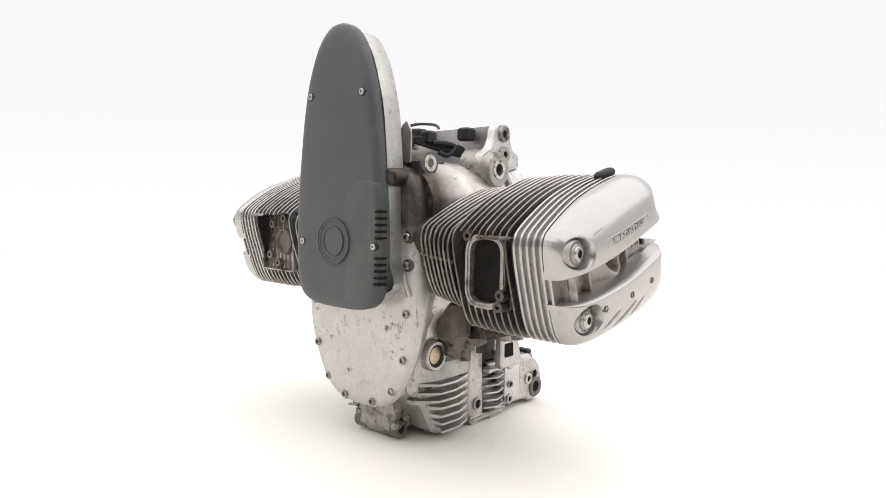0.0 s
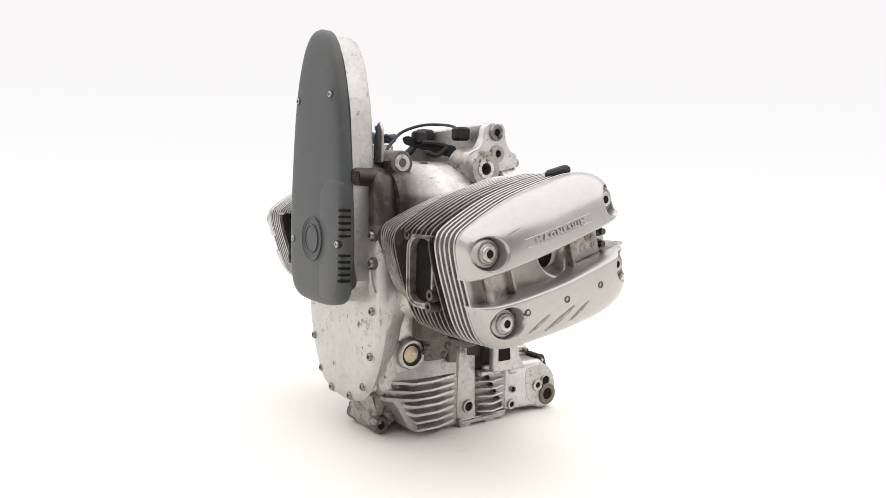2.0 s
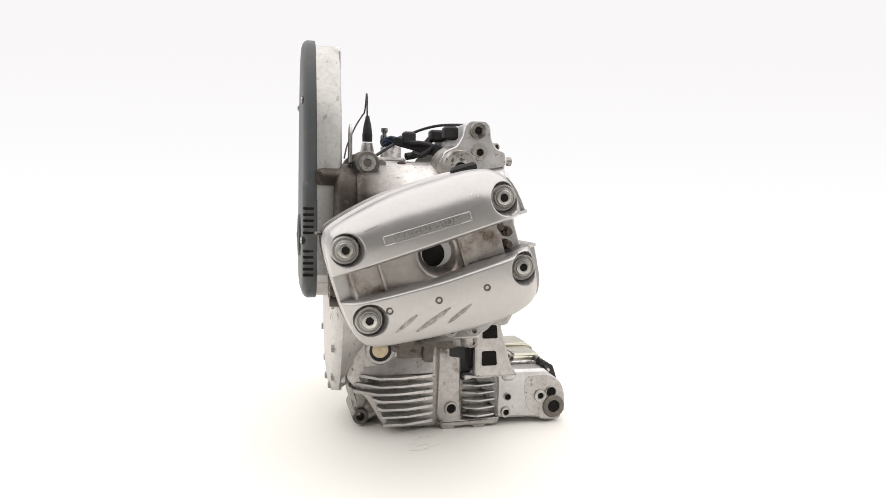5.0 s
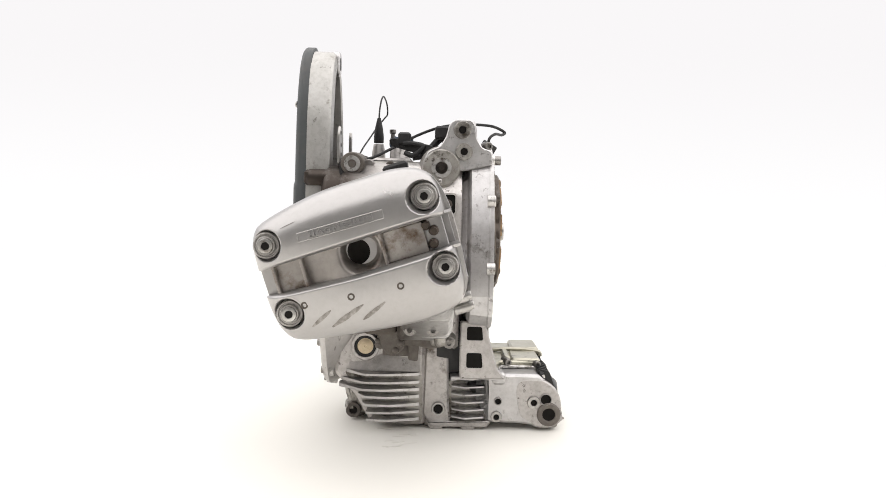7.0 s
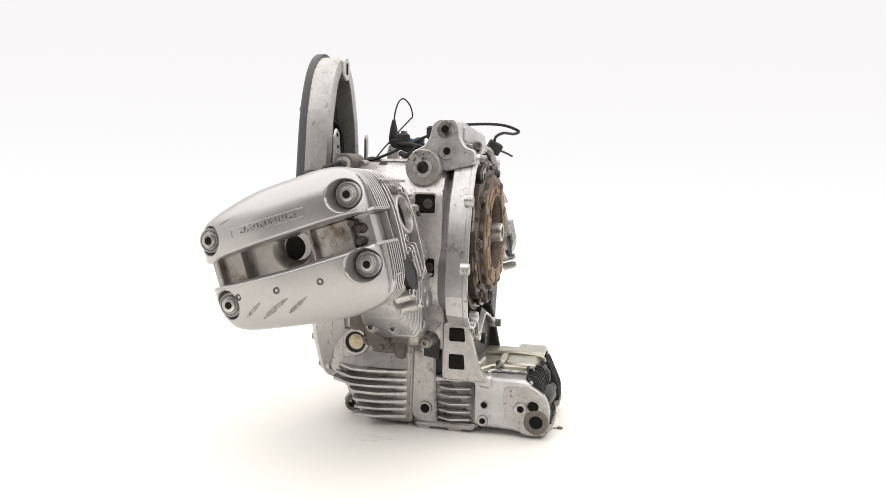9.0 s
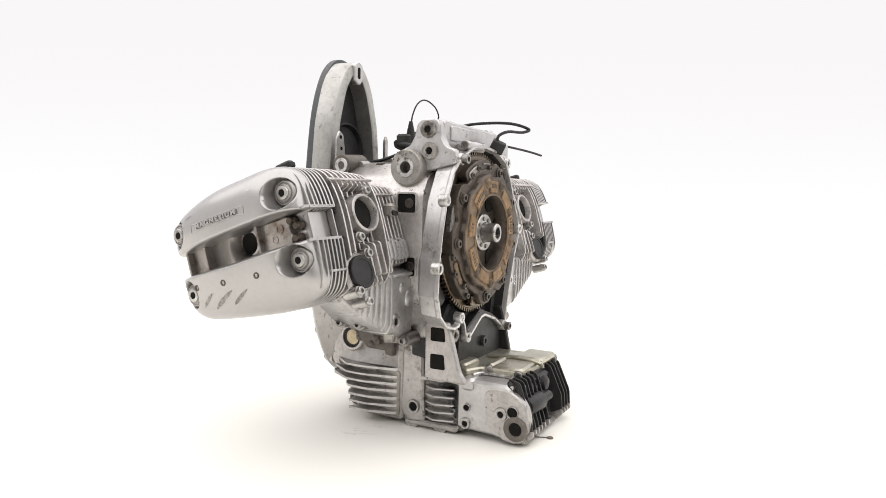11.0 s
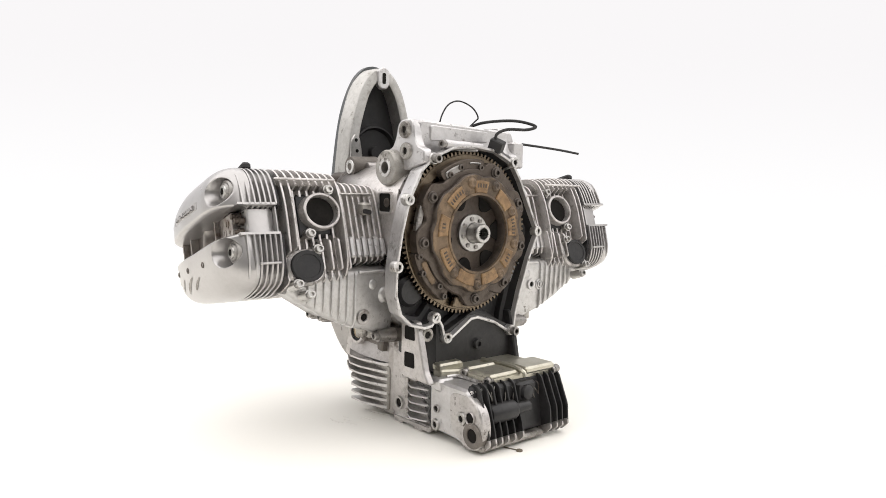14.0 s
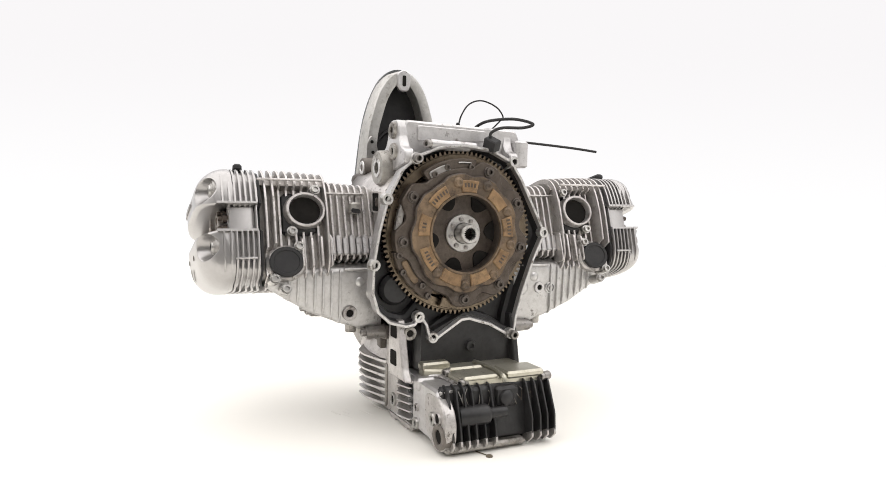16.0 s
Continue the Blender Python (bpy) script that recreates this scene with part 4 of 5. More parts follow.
    # four cover screws on rubber washers in dished seats
    for u, w in SEATS:
        d = 0.3435
        bm = bmesh.new()
        lathe(bm, (u, d, w), (0, 1, 0), [(-0.006, 0.0149), (0.0020, 0.0149), (0.0034, 0.0140), (0.0034, 0.0128), (0.0022, 0.0122), (0.0022, 0.0110), (0.0052, 0.0106), (0.0062, 0.0098), (0.0062, 0.0066)], 36)
        place(bm, s, dx, dz)
        wash = part("rubber_washer", bm, M_WASHER, vc)
        bm = bmesh.new()
        lathe(bm, (u, d + 0.0055, w), (0, 1, 0), [(-0.004, 0.0088), (0.0012, 0.0088), (0.0026, 0.0080), (0.0030, 0.0070), (0.0030, 0.0046)], 28, (True, False))
        place(bm, s, dx, dz)
        part("cover_screw", bm, M_STEEL, vc)
        bm = bmesh.new()
        lathe(bm, (u, d + 0.0055, w), (0, 1, 0), [(0.0030, 0.0046), (0.0002, 0.0044), (0.0002, 0.0003)], 6)
        place(bm, s, dx, dz)
        part("hex_socket", bm, M_HOLE, wash)
    for u, w in ((-0.0675, -0.0345), (-0.0153, -0.0385), (0.0388, -0.0417)):
        bm = bmesh.new()
        lathe(bm, (u, lobe_d(u, (slot_low(u) - w) / (slot_low(u) - low_v(u))) - 0.0005, w), (0, 1, 0), [(-0.004, 0.0044), (0.0012, 0.0040), (0.0012, 0.0022), (-0.0012, 0.0020)], 12)
        place(bm, s, dx, dz)
        part("pad_pin", bm, M_CBOLT, vc)
    # word cast into the upper half
    fc = bpy.data.curves.new("lettering", "FONT")
    fc.offset = 0.00035
    fc.body, fc.size, fc.extrude, fc.align_x, fc.align_y, fc.space_character = "MAGNESIUM", 0.0074, 0.0017, "CENTER", "CENTER", 1.3
    tmp = new("lettering", fc)
    me = bpy.data.meshes.new_from_object(tmp.evaluated_get(bpy.context.evaluated_depsgraph_get()))
    bpy.data.objects.remove(tmp)
    bm = bmesh.new()
    bm.from_mesh(me)
    for v in bm.verts:
        x, y, z = v.co
        u, w = x * (-s) * 1.43 - 0.0055, y + 0.0372
        v.co = (u, lobe_d(u, (w - slot_top(u)) / (top_v(u) - slot_top(u))) + 0.0007 + z, w)
    place(bm, s, dx, dz)
    part("lettering", bm, M_COVER, vc, "raised word cast into the cover")
    def on_lobe(u, w):
        if w > 0:
            return (u, lobe_d(u, (w - slot_top(u)) / (top_v(u) - slot_top(u))), w)
        return (u, lobe_d(u, (slot_low(u) - w) / (slot_low(u) - low_v(u))), w)
    for (u0, w0), (u1, w1) in (((-0.053, 0.0325), (0.042, 0.0325)), ((-0.053, 0.0419), (0.042, 0.0419)), ((-0.053, 0.0325), (-0.053, 0.0419)), ((0.042, 0.0325), (0.042, 0.0419))):
        bm = bmesh.new()
        wire(bm, [on_lobe(u0 + (u1 - u0) * k / 6, w0 + (w1 - w0) * k / 6) for k in range(7)], 0.0005, 6, 2)
        place(bm, s, dx, dz)
        part("word_border", bm, M_COVER, vc)
    if s < 0:
        for u0, w0, u1, w1, wd in ((-0.067, -0.060, -0.041, -0.047, 0.0024), (-0.046, -0.066, -0.005, -0.050, 0.0028), (-0.011, -0.067, 0.018, -0.054, 0.0024), (0.037, -0.054, 0.043, -0.0675, 0.0008), (-0.07, 0.052, -0.052, 0.055, 0.0005)):
            bm = bmesh.new()
            rows = []
            for k in range(13):
                t = k / 12
                uc, wc = u0 + (u1 - u0) * t, w0 + (w1 - w0) * t
                h = wd * (math.sin(math.pi * min(0.97, max(0.03, t))) ** 0.5) * random.uniform(0.7, 1.0)
                row = []
                for q in (-1, -0.5, 0, 0.5, 1):
                    p = on_lobe(uc + q * h * 0.45, wc - q * h)
                    row.append((p[0], p[1] + 0.0004, p[2]))
                rows.append(row)
            loft(bm, rows, (False, False), False)
            place(bm, s, dx, dz)
            part("scuff", bm, M_SCUFF, vc, "dark grey scraped streak")
    # rubber stop on the top edge
    bm = bmesh.new()
    box(bm, (0.050, 0.294, 0.078), (0.080, 0.309, 0.0885), 0.003)
    place(bm, s, dx, dz)
    part("cable_clip", bm, M_RUBBER, vc, "black rubber cable clip")
    return vc


def exhaust(hd, s, xf, dz):
    bm = bmesh.new()
    ov = rounded([(s * 0.2015, 0.2215 + dz), (s * 0.2590, 0.2215 + dz), (s * 0.2590, 0.3100 + dz), (s * 0.2015, 0.3100 + dz)], 0.025, 8)
    frame_plate(bm, ov, inset(ov, 0.0068), "x", xf - 0.006, xf + 0.010)
    lip = inset(ov, 0.0012)
    frame_plate(bm, lip, inset(ov, 0.0035), "x", xf - 0.0075, xf - 0.004)
    port = part("exhaust_flange", bm, M_ALU_DIRTY, hd, "browned oval exhaust port flange")
    bm = bmesh.new()
    plate(bm, inset(ov, 0.004), "x", xf + 0.0030, xf + 0.006)
    part("exhaust_bore", bm, M_HOLE, port)
    for d, w in ((0.2055, 0.3065), (0.2545, 0.2400), (0.2520, 0.2265)):
        bm = bmesh.new()
        lathe(bm, (xf - 0.0095, s * d, w + dz), (1, 0, 0), [(0.005, 0.0020), (0.0, 0.0030), (0.0, 0.0064), (0.015, 0.0072)], 16)
        part("flange_stud", bm, M_RUST, port)


def cylinder(s, dx, dz):
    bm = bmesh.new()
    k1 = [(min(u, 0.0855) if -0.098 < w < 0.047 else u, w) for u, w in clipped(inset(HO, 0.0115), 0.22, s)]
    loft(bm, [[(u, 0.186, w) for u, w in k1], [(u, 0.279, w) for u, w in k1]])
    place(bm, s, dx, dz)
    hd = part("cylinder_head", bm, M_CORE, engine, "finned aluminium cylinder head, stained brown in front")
    for k in range(9):
        bm = bmesh.new()
        d = 0.189 + 0.0098 * k
        q = inset(HO, 0.0035 * max(0, 1 - k / 5))
        fo, fi = clipped(q, d, s), clipped(inset(q, 0.0006), d, s)
        loft(bm, [[(u, d, w) for u, w in fi], [(u, d + 0.0008, w) for u, w in fo], [(u, d + 0.0018, w) for u, w in fo], [(u, d + 0.0026, w) for u, w in fi]])
        place(bm, s, dx, dz)
        part("cooling_fin", bm, M_FIN, hd)
    for lo, hi in (((0.1080, 0.195, 0.0545), (0.1122, 0.278, 0.0575)), ((-0.1125, 0.250, 0.0555), (-0.1065, 0.278, 0.0585))):
        bm = bmesh.new()
        box(bm, lo, hi, 0.0008)
        place(bm, s, dx, dz)
        part("fin_bridge", bm, M_FIN, hd)
    # intake stub and breather disc at the back
    di = 0.2175 if s < 0 else 0.2225
    bm = bmesh.new()
    lathe(bm, (0.080, di, 0.013), (1, 0, 0), [(0, 0.031), (0.012, 0.0275), (0.024, 0.0260), (0.0275, 0.0256), (0.0285, 0.0246), (0.0285, 0.0222), (0.026, 0.0212), (0.012, 0.0205)], 40, (True, False))
    place(bm, s, dx, dz)
    stub = part("intake_stub", bm, M_ALU, hd, "round intake stub, open")
    bm = bmesh.new()
    lathe(bm, (0.080, di, 0.013), (1, 0, 0), [(0.0180, 0.0211), (0.0176, 0.0003)], 30)
    place(bm, s, dx, dz)
    part("intake_bore", bm, M_HOLE, stub)
    # black block in place of the shade round the intake stub
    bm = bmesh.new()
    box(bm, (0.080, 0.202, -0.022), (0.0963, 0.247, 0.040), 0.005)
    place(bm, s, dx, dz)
    part("intake_pocket_shade", bm, M_BLACK, hd)
    bm = bmesh.new()
    plate(bm, curve_loop([(0.2195, -0.066), (0.2255, -0.042), (0.2455, -0.038), (0.2660, -0.047), (0.2700, -0.066), (0.2630, -0.084), (0.2435, -0.088), (0.2265, -0.082)], 40), "x", 0.070, 0.1000, 0.003)
    place(bm, s, dx, dz)
    dk = part("cap_seat", bm, M_ALU, hd)
    bm = bmesh.new()
    lathe(bm, (0.0995, 0.2455, -0.0625), (1, 0, 0), [(0, 0.0215), (0.005, 0.0215), (0.006, 0.0205), (0.006, 0.0165), (0.0048, 0.016), (0.0048, 0.0005)], 36)
    place(bm, s, dx, dz)
    part("end_cap", bm, M_RUBBER, dk, "round black plastic end cap")
    for d, w in ((0.2280, -0.040), (0.2610, -0.086), (0.2480, -0.101), (0.2360, -0.018), (0.2030, 0.044)):
        bm = bmesh.new()
        lathe(bm, (0.084, d, w), (1, 0, 0), [(0, 0.0075), (0.020, 0.0070)], 18)
        socket_bolt(bm, (0.104, d, w), (1, 0, 0), 0.0055, 0.005)
        place(bm, s, dx, dz)
        part("head_bolt", bm, M_STEEL, hd)
    for k in range(2, 6):
        bm = bmesh.new()
        d = 0.160 + 0.0125 * k
        plate(bm, rounded([(0.080, -0.070), (0.1055, -0.070), (0.1055, -0.020 - 0.002 * k), (0.080, -0.018)], 0.004, 3), "y", d, d + 0.003, 0.0006)
        place(bm, s, dx, dz)
        part("lower_rib", bm, M_FIN, hd)
    # exhaust port in front
    xf = -0.1895 + dx + (0.0 if s < 0 else 0.012)
    d1 = 0.2625 if s < 0 else 0.276
    bm = bmesh.new()
    fr = rounded([(s * 0.198, 0.222 + dz), (s * d1, 0.222 + dz), (s * d1, 0.314 + dz), (s * 0.198, 0.314 + dz)], 0.004)
    if s > 0:
        frame_plate(bm, inset(fr, -0.0025), fr, "x", xf - 0.004, xf + 0.012)
        part("port_frame", bm, M_ALU_DIRTY, hd)
    else:
        bm.free()
    # dark plate for the port's depth, shade and grime in one colour
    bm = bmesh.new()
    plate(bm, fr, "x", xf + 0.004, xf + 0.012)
    part("port_recess", bm, M_GRIME_SHADE, hd)
    if s > 0:
        # bare port pocket with its studs
        for d, w in ((0.262, 0.244), (0.240, 0.232), (0.256, 0.296), (0.226, 0.306)):
            bm = bmesh.new()
            lathe(bm, (xf + 0.006, d, w + dz), (-1, 0, 0), [(0, 0.008), (0.008, 0.0066), (0.0085, 0.003), (0.004, 0.0028)], 14)
            part("port_stud", bm, M_SOOT, hd)
        bm = bmesh.new()
        lathe(bm, (xf + 0.006, 0.222, 0.268 + dz), (-1, 0, 0), [(0, 0.022), (0.010, 0.020), (0.011, 0.018), (0.006, 0.016)], 24)
        part("port_collar", bm, M_SOOT, hd)
    else:
        exhaust(hd, s, xf, dz)
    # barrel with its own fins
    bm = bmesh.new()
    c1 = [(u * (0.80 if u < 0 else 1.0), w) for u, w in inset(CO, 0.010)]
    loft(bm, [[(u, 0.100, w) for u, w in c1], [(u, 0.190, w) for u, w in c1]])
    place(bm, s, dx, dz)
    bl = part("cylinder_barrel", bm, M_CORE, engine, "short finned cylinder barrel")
    for k in range(7):
        bm = bmesh.new()
        d, back = 0.1158 + 0.0102 * k, 0.81 + 0.028 * k
        q = [(u * (back if u < 0 else 1.0), w) for u, w in inset(CO, 0.0046 - 0.0007 * k)]
        loft(bm, [[(u, d, w) for u, w in inset(q, 0.0006)], [(u, d + 0.001, w) for u, w in q], [(u, d + 0.0022, w) for u, w in q], [(u, d + 0.0032, w) for u, w in inset(q, 0.0006)]])
        place(bm, s, dx, dz)
        part("barrel_fin", bm, M_FIN, bl)
        bm = bmesh.new()
        box(bm, (-0.1050 * back - 0.0012, d - 0.0015, 0.0165), (-0.1050 * back + 0.005, d + 0.0048, 0.0205), 0.001)
        place(bm, s, dx, dz)
        part("fin_stop", bm, M_SOOT, bl)
    # the fins run out into a solid lower edge at the back
    for k in range(7):
        d = 0.1158 + 0.0102 * k
        bm = bmesh.new()
        box(bm, (0.084, d - 0.0012, -0.052), (0.0945, d + 0.0086, -0.024 + 0.003 * (k % 2)), 0.0028)
        place(bm, s, dx, dz)
        part("barrel_web", bm, M_CLEAN, bl)
    bm = bmesh.new()
    box(bm, (0.0905, 0.126, 0.0400), (0.0960, 0.190, 0.0425), 0.0008)
    place(bm, s, dx, dz)
    part("fin_bridge", bm, M_FIN, bl)
    # chain housing that slopes down to the case
    bm = bmesh.new()
    rings = []
    for d, zb, xa, xb in ((0.104, 0.146, -0.060, 0.008), (0.135, 0.148, -0.060, 0.011), (0.165, 0.158, -0.055, 0.012), (0.215, 0.178, -0.050, 0.012), (0.258, 0.204, -0.040, 0.012), (0.276, 0.216, -0.035, 0.010)):
        rr = rounded([(xa, zb), (xb, zb), (xb + 0.004, 0.242), (xa, 0.262)], 0.008, 4)
        rings.append([(x + dx, s * d, z + dz) for x, z in rr])
    loft(bm, rings)
    ch = part("chain_housing", bm, M_CHAIN, engine, "sloping cam chain housing with ribs")
    for k in range(7):
        bm = bmesh.new()
        d = 0.170 + 0.0125 * k
        zb = 0.1585 + 0.046 * (d - 0.165) / 0.093
        rr = rounded([(-0.026, zb - 0.0012), (0.012, zb - 0.0012), (0.0175, zb + 0.012), (0.0185, 0.240), (-0.026, 0.25)], 0.005, 3)
        plate(bm, [(x + dx, z + dz) for x, z in rr], "y", s * d, s * (d + 0.0032), 0.0006)
        part("housing_rib", bm, M_CHAIN, ch)
    bm = bmesh.new()
    box(bm, (-0.02 + dx, min(s * 0.116, s * 0.166), 0.2385 + dz), (0.018 + dx, max(s * 0.116, s * 0.166), 0.2425 + dz), 0.0012)
    part("housing_ledge", bm, M_CHAIN, ch)
    for y, x, r, h in ((0.128, -0.004, 0.011, 0.018), (0.150, 0.000, 0.009, 0.014)):
        bm = bmesh.new()
        lathe(bm, (x + dx, s * y, 0.160 + dz), (0.1, 0, -1), [(0, r), (h, r * 0.95), (h + 0.002, r * 0.8), (h + 0.002, r * 0.4)], 16)
        part("oil_boss", bm, M_ALU_DIRTY, ch)
    if s > 0:
        for r in (0.0092, 0.0052):
            bm = bmesh.new()
            lathe(bm, (0.0155 + dx, 0.170, 0.206), (1, 0, 0), [(-0.003, r), (0.0012, r), (0.0016, r - 0.0006), (0.0016, r - 0.0018), (-0.003, r - 0.0022)], 24, (False, False))
            part("cast_mark", bm, M_CHAIN, ch)
    else:
        bored("housing_eye", (0.012 + dx, s * 0.156, 0.175 + dz), (1, 0, 0), 0.0115, 0.0055, 0.02, 0.0045, M_ALU, ch, False)
    for x, d, z, r in ((0.014, 0.118, 0.205, 0.012), (0.013, 0.140, 0.222, 0.009)):
        bm = bmesh.new()
        lathe(bm, (x + dx - 0.006, s * d, z + dz), (1, 0, 0), [(-0.006, r * 1.25), (0.004, r * 1.1), (0.008, r * 0.8), (0.0095, r * 0.3)], 16)
        part("cast_lump", bm, M_CHAIN, ch)
    for x, d, z in ((-0.0388, 0.2115, 0.1785), (-0.0085, 0.2110, 0.1785), (0.0137, 0.1320, 0.1445)):
        bm = bmesh.new()
        lathe(bm, (x + dx, s * (d - 0.030), z + dz), (0, s, 0), [(0, 0.0105), (0.029, 0.0088)], 18)
        socket_bolt(bm, (x + dx, s * d, z + dz), (0, s, 0), 0.006, 0.006)
        part("housing_bolt", bm, M_BOLT, ch)


# ---- sump and lower gear casing ----
def sump():
    bm = bmesh.new()
    pr = rounded([(-0.150, 0.130), (-0.158, 0.085), (-0.125, 0.050), (-0.105, 0.014), (-0.090, 0.006), (-0.020, 0.006), (-0.020, 0.150), (-0.14, 0.150)], 0.008, 4)
    loft(bm, [[(x, y, z) for x, z in inset(pr, k)] for y, k in ((-0.080, 0.006), (-0.074, 0.0), (0.074, 0.0), (0.080, 0.006))])
    sp = part("oil_sump", bm, M_ALU, engine, "finned cast oil sump with oily dirt")
    # kinked fins along the flank, the upper ones running on to the nose
    for k in range(7):
        z = 0.087 - 0.0115 * k
        xa = (-0.140, -0.147, -0.150, -0.120, -0.114, -0.107, -0.099)[k]
        k1, k2 = (-0.112, -0.080) if k < 3 else (-0.108, -0.072)
        for s in (-1, 1):
            bm = bmesh.new()
            pts = [(xa, 0.066), (xa, 0.080 if k < 3 else 0.088), (k1, 0.0985), (k2, 0.1000), (-0.034, 0.0860), (-0.027, 0.0800), (-0.027, 0.066)]
            pts = rounded(pts, 0.004, 3)
            t = random.uniform(0.0018, 0.0024)
            rise = random.uniform(-0.0008, 0.0008)
            zz = lambda x: z + rise + 0.07 * max(0.0, k1 - x) - 0.03 * (x - k2 if x > k2 else 0.0)
            thin = lambda y: t * (1.5 - 0.8 * (y - 0.066) / 0.034)
            loft(bm, [[(x, s * y, zz(x) - thin(y)) for x, y in pts], [(x, s * y, zz(x) + thin(y)) for x, y in pts]])
            part("sump_fin", bm, M_SFIN, sp)
    for s in (-1, 1):
        # oily bed, its darker tone also painting the shade between the fins
        bm = bmesh.new()
        plate(bm, rounded([(-0.142, 0.088), (-0.024, 0.084), (-0.024, 0.012), (-0.090, 0.012)], 0.006), "y", s * 0.070, s * 0.0812, 0.001)
        part("shaded_fin_bed", bm, M_ALU_DIRTY, sp)
        bm = bmesh.new()
        boss(bm, (-0.110, s * 0.085, 0.127), (0, s, 0), 0.0215, 0.0165, 0.03, 0.003, 0.005)
        ob = part("sight_glass_rim", bm, M_ALU, sp)
        bm = bmesh.new()
        lathe(bm, (-0.110, s * 0.0835, 0.127), (0, s, 0), [(0, 0.0166), (0.0018, 0.0166), (0.0018, 0.0120), (0.0008, 0.0118)], 30)
        part("seal", bm, M_RUBBER, ob)
        bm = bmesh.new()
        lathe(bm, (-0.110, s * 0.0842, 0.127), (0, s, 0), [(-0.002, 0.0120), (0.0004, 0.0120), (0.0004, 0.0105), (0.0009, 0.0095), (0.0009, 0.002), (0.0003, 0.0015)], 30)
        part("sight_plug", bm, M_BRASS, ob, "dull brass-coloured round plug")
    # sloping shelf over the fins, an overhanging bar with a drop, and the shaded oily pocket between them
    for s in (-1, 1):
        bm = bmesh.new()
        sec = [(0.060, 0.118), (0.080, 0.115), (0.0825, 0.108), (0.086, 0.096), (0.088, 0.090), (0.060, 0.088)]
        loft(bm, [[(-0.150, s * min(y, 0.078), c) for y, c in sec], [(-0.118, s * (y - 0.004), c) for y, c in sec], [(-0.085, s * y, c) for y, c in sec], [(-0.040, s * (y - 0.002), c) for y, c in sec], [(-0.028, s * min(y, 0.080), c) for y, c in sec]])
        part("fin_shelf", bm, M_ALU, sp)
        # dark colour here paints the bar's shade along with the oil
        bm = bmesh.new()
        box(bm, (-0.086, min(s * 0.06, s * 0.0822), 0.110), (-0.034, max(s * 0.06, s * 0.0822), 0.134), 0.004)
        part("shaded_oily_pocket", bm, M_SOOT, sp, "pocket under the bar, shade and oil painted dark")
        bm = bmesh.new()
        pr = rounded([(-0.092, 0.150), (-0.086, 0.136), (-0.060, 0.131), (-0.030, 0.130), (-0.016, 0.126), (0.004, 0.129), (0.004, 0.150)], 0.003, 3)
        plate(bm, pr, "y", s * 0.070, s * 0.0950, 0.003)
        plate(bm, rounded([(-0.046, 0.108), (-0.032, 0.106), (-0.030, 0.136), (-0.048, 0.136)], 0.003, 3), "y", s * 0.070, s * 0.0900, 0.002)
        part("oil_bar", bm, M_SOOT, sp)
    random.seed(5)
    for s in (-1, 1):
        # dark box paints the shade and oil below the cylinder
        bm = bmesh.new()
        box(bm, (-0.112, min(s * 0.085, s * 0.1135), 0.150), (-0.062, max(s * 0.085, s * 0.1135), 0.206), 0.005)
        part("shaded_oily_hollow", bm, M_GRIME_SHADE, sp, "hollow below the cylinder, shade and oil painted dark")
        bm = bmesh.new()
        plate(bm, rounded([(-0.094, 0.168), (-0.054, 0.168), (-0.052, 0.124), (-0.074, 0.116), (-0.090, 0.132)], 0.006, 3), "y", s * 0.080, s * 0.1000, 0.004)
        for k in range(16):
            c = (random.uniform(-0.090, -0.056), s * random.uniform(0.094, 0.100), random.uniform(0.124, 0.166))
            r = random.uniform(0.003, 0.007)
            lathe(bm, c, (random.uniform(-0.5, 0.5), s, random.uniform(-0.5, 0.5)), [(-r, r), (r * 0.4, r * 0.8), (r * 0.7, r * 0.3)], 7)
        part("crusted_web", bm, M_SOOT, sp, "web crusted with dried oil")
    # column with a threaded hole
    for s in (-1, 1):
        bm = bmesh.new()
        plate(bm, rounded([(-0.024, 0.022), (-0.012, 0.007), (0.019, 0.007), (0.016, 0.040), (0.013, 0.140), (-0.020, 0.145)], 0.004), "y", s * 0.050, s * 0.0775, 0.003)
        col = part("column", bm, M_ALU, sp)
        bored("column_eye", (0.0, s * 0.078, 0.032), (0, s, 0), 0.0105, 0.0068, 0.012, 0.003, M_STEEL, sp, False)
        # gap beside the column: a plate blackened as its shade
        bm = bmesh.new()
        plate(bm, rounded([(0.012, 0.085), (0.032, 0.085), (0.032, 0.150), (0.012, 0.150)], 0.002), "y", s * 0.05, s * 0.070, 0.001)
        part("column_gap_shade", bm, M_BLACK, col)
        # column pocket: its shade laid on as a thin black plate
        bm = bmesh.new()
        plate(bm, rounded([(-0.004, 0.112), (0.020, 0.108), (0.020, 0.138), (-0.004, 0.138)], 0.002), "y", s * 0.076, s * 0.0785)
        part("column_pocket_shade", bm, M_BLACK, col)
    # keel with feet
    bm = bmesh.new()
    box(bm, (-0.020, -0.070, 0.004), (0.080, 0.070, 0.075), 0.003)
    keel = part("rear_sump", bm, M_ALU_DIRTY, engine, "ribbed rear sump on small feet")
    for x in (-0.012, 0.050):
        for y in (-0.060, 0.060):
            bm = bmesh.new()
            lathe(bm, (x, y, 0.012), (0, 0, -1), [(0, 0.013), (0.006, 0.011), (0.012, 0.008)], 14)
            part("foot", bm, M_ALU, keel)
    for s in (-1, 1):
        bm = bmesh.new()
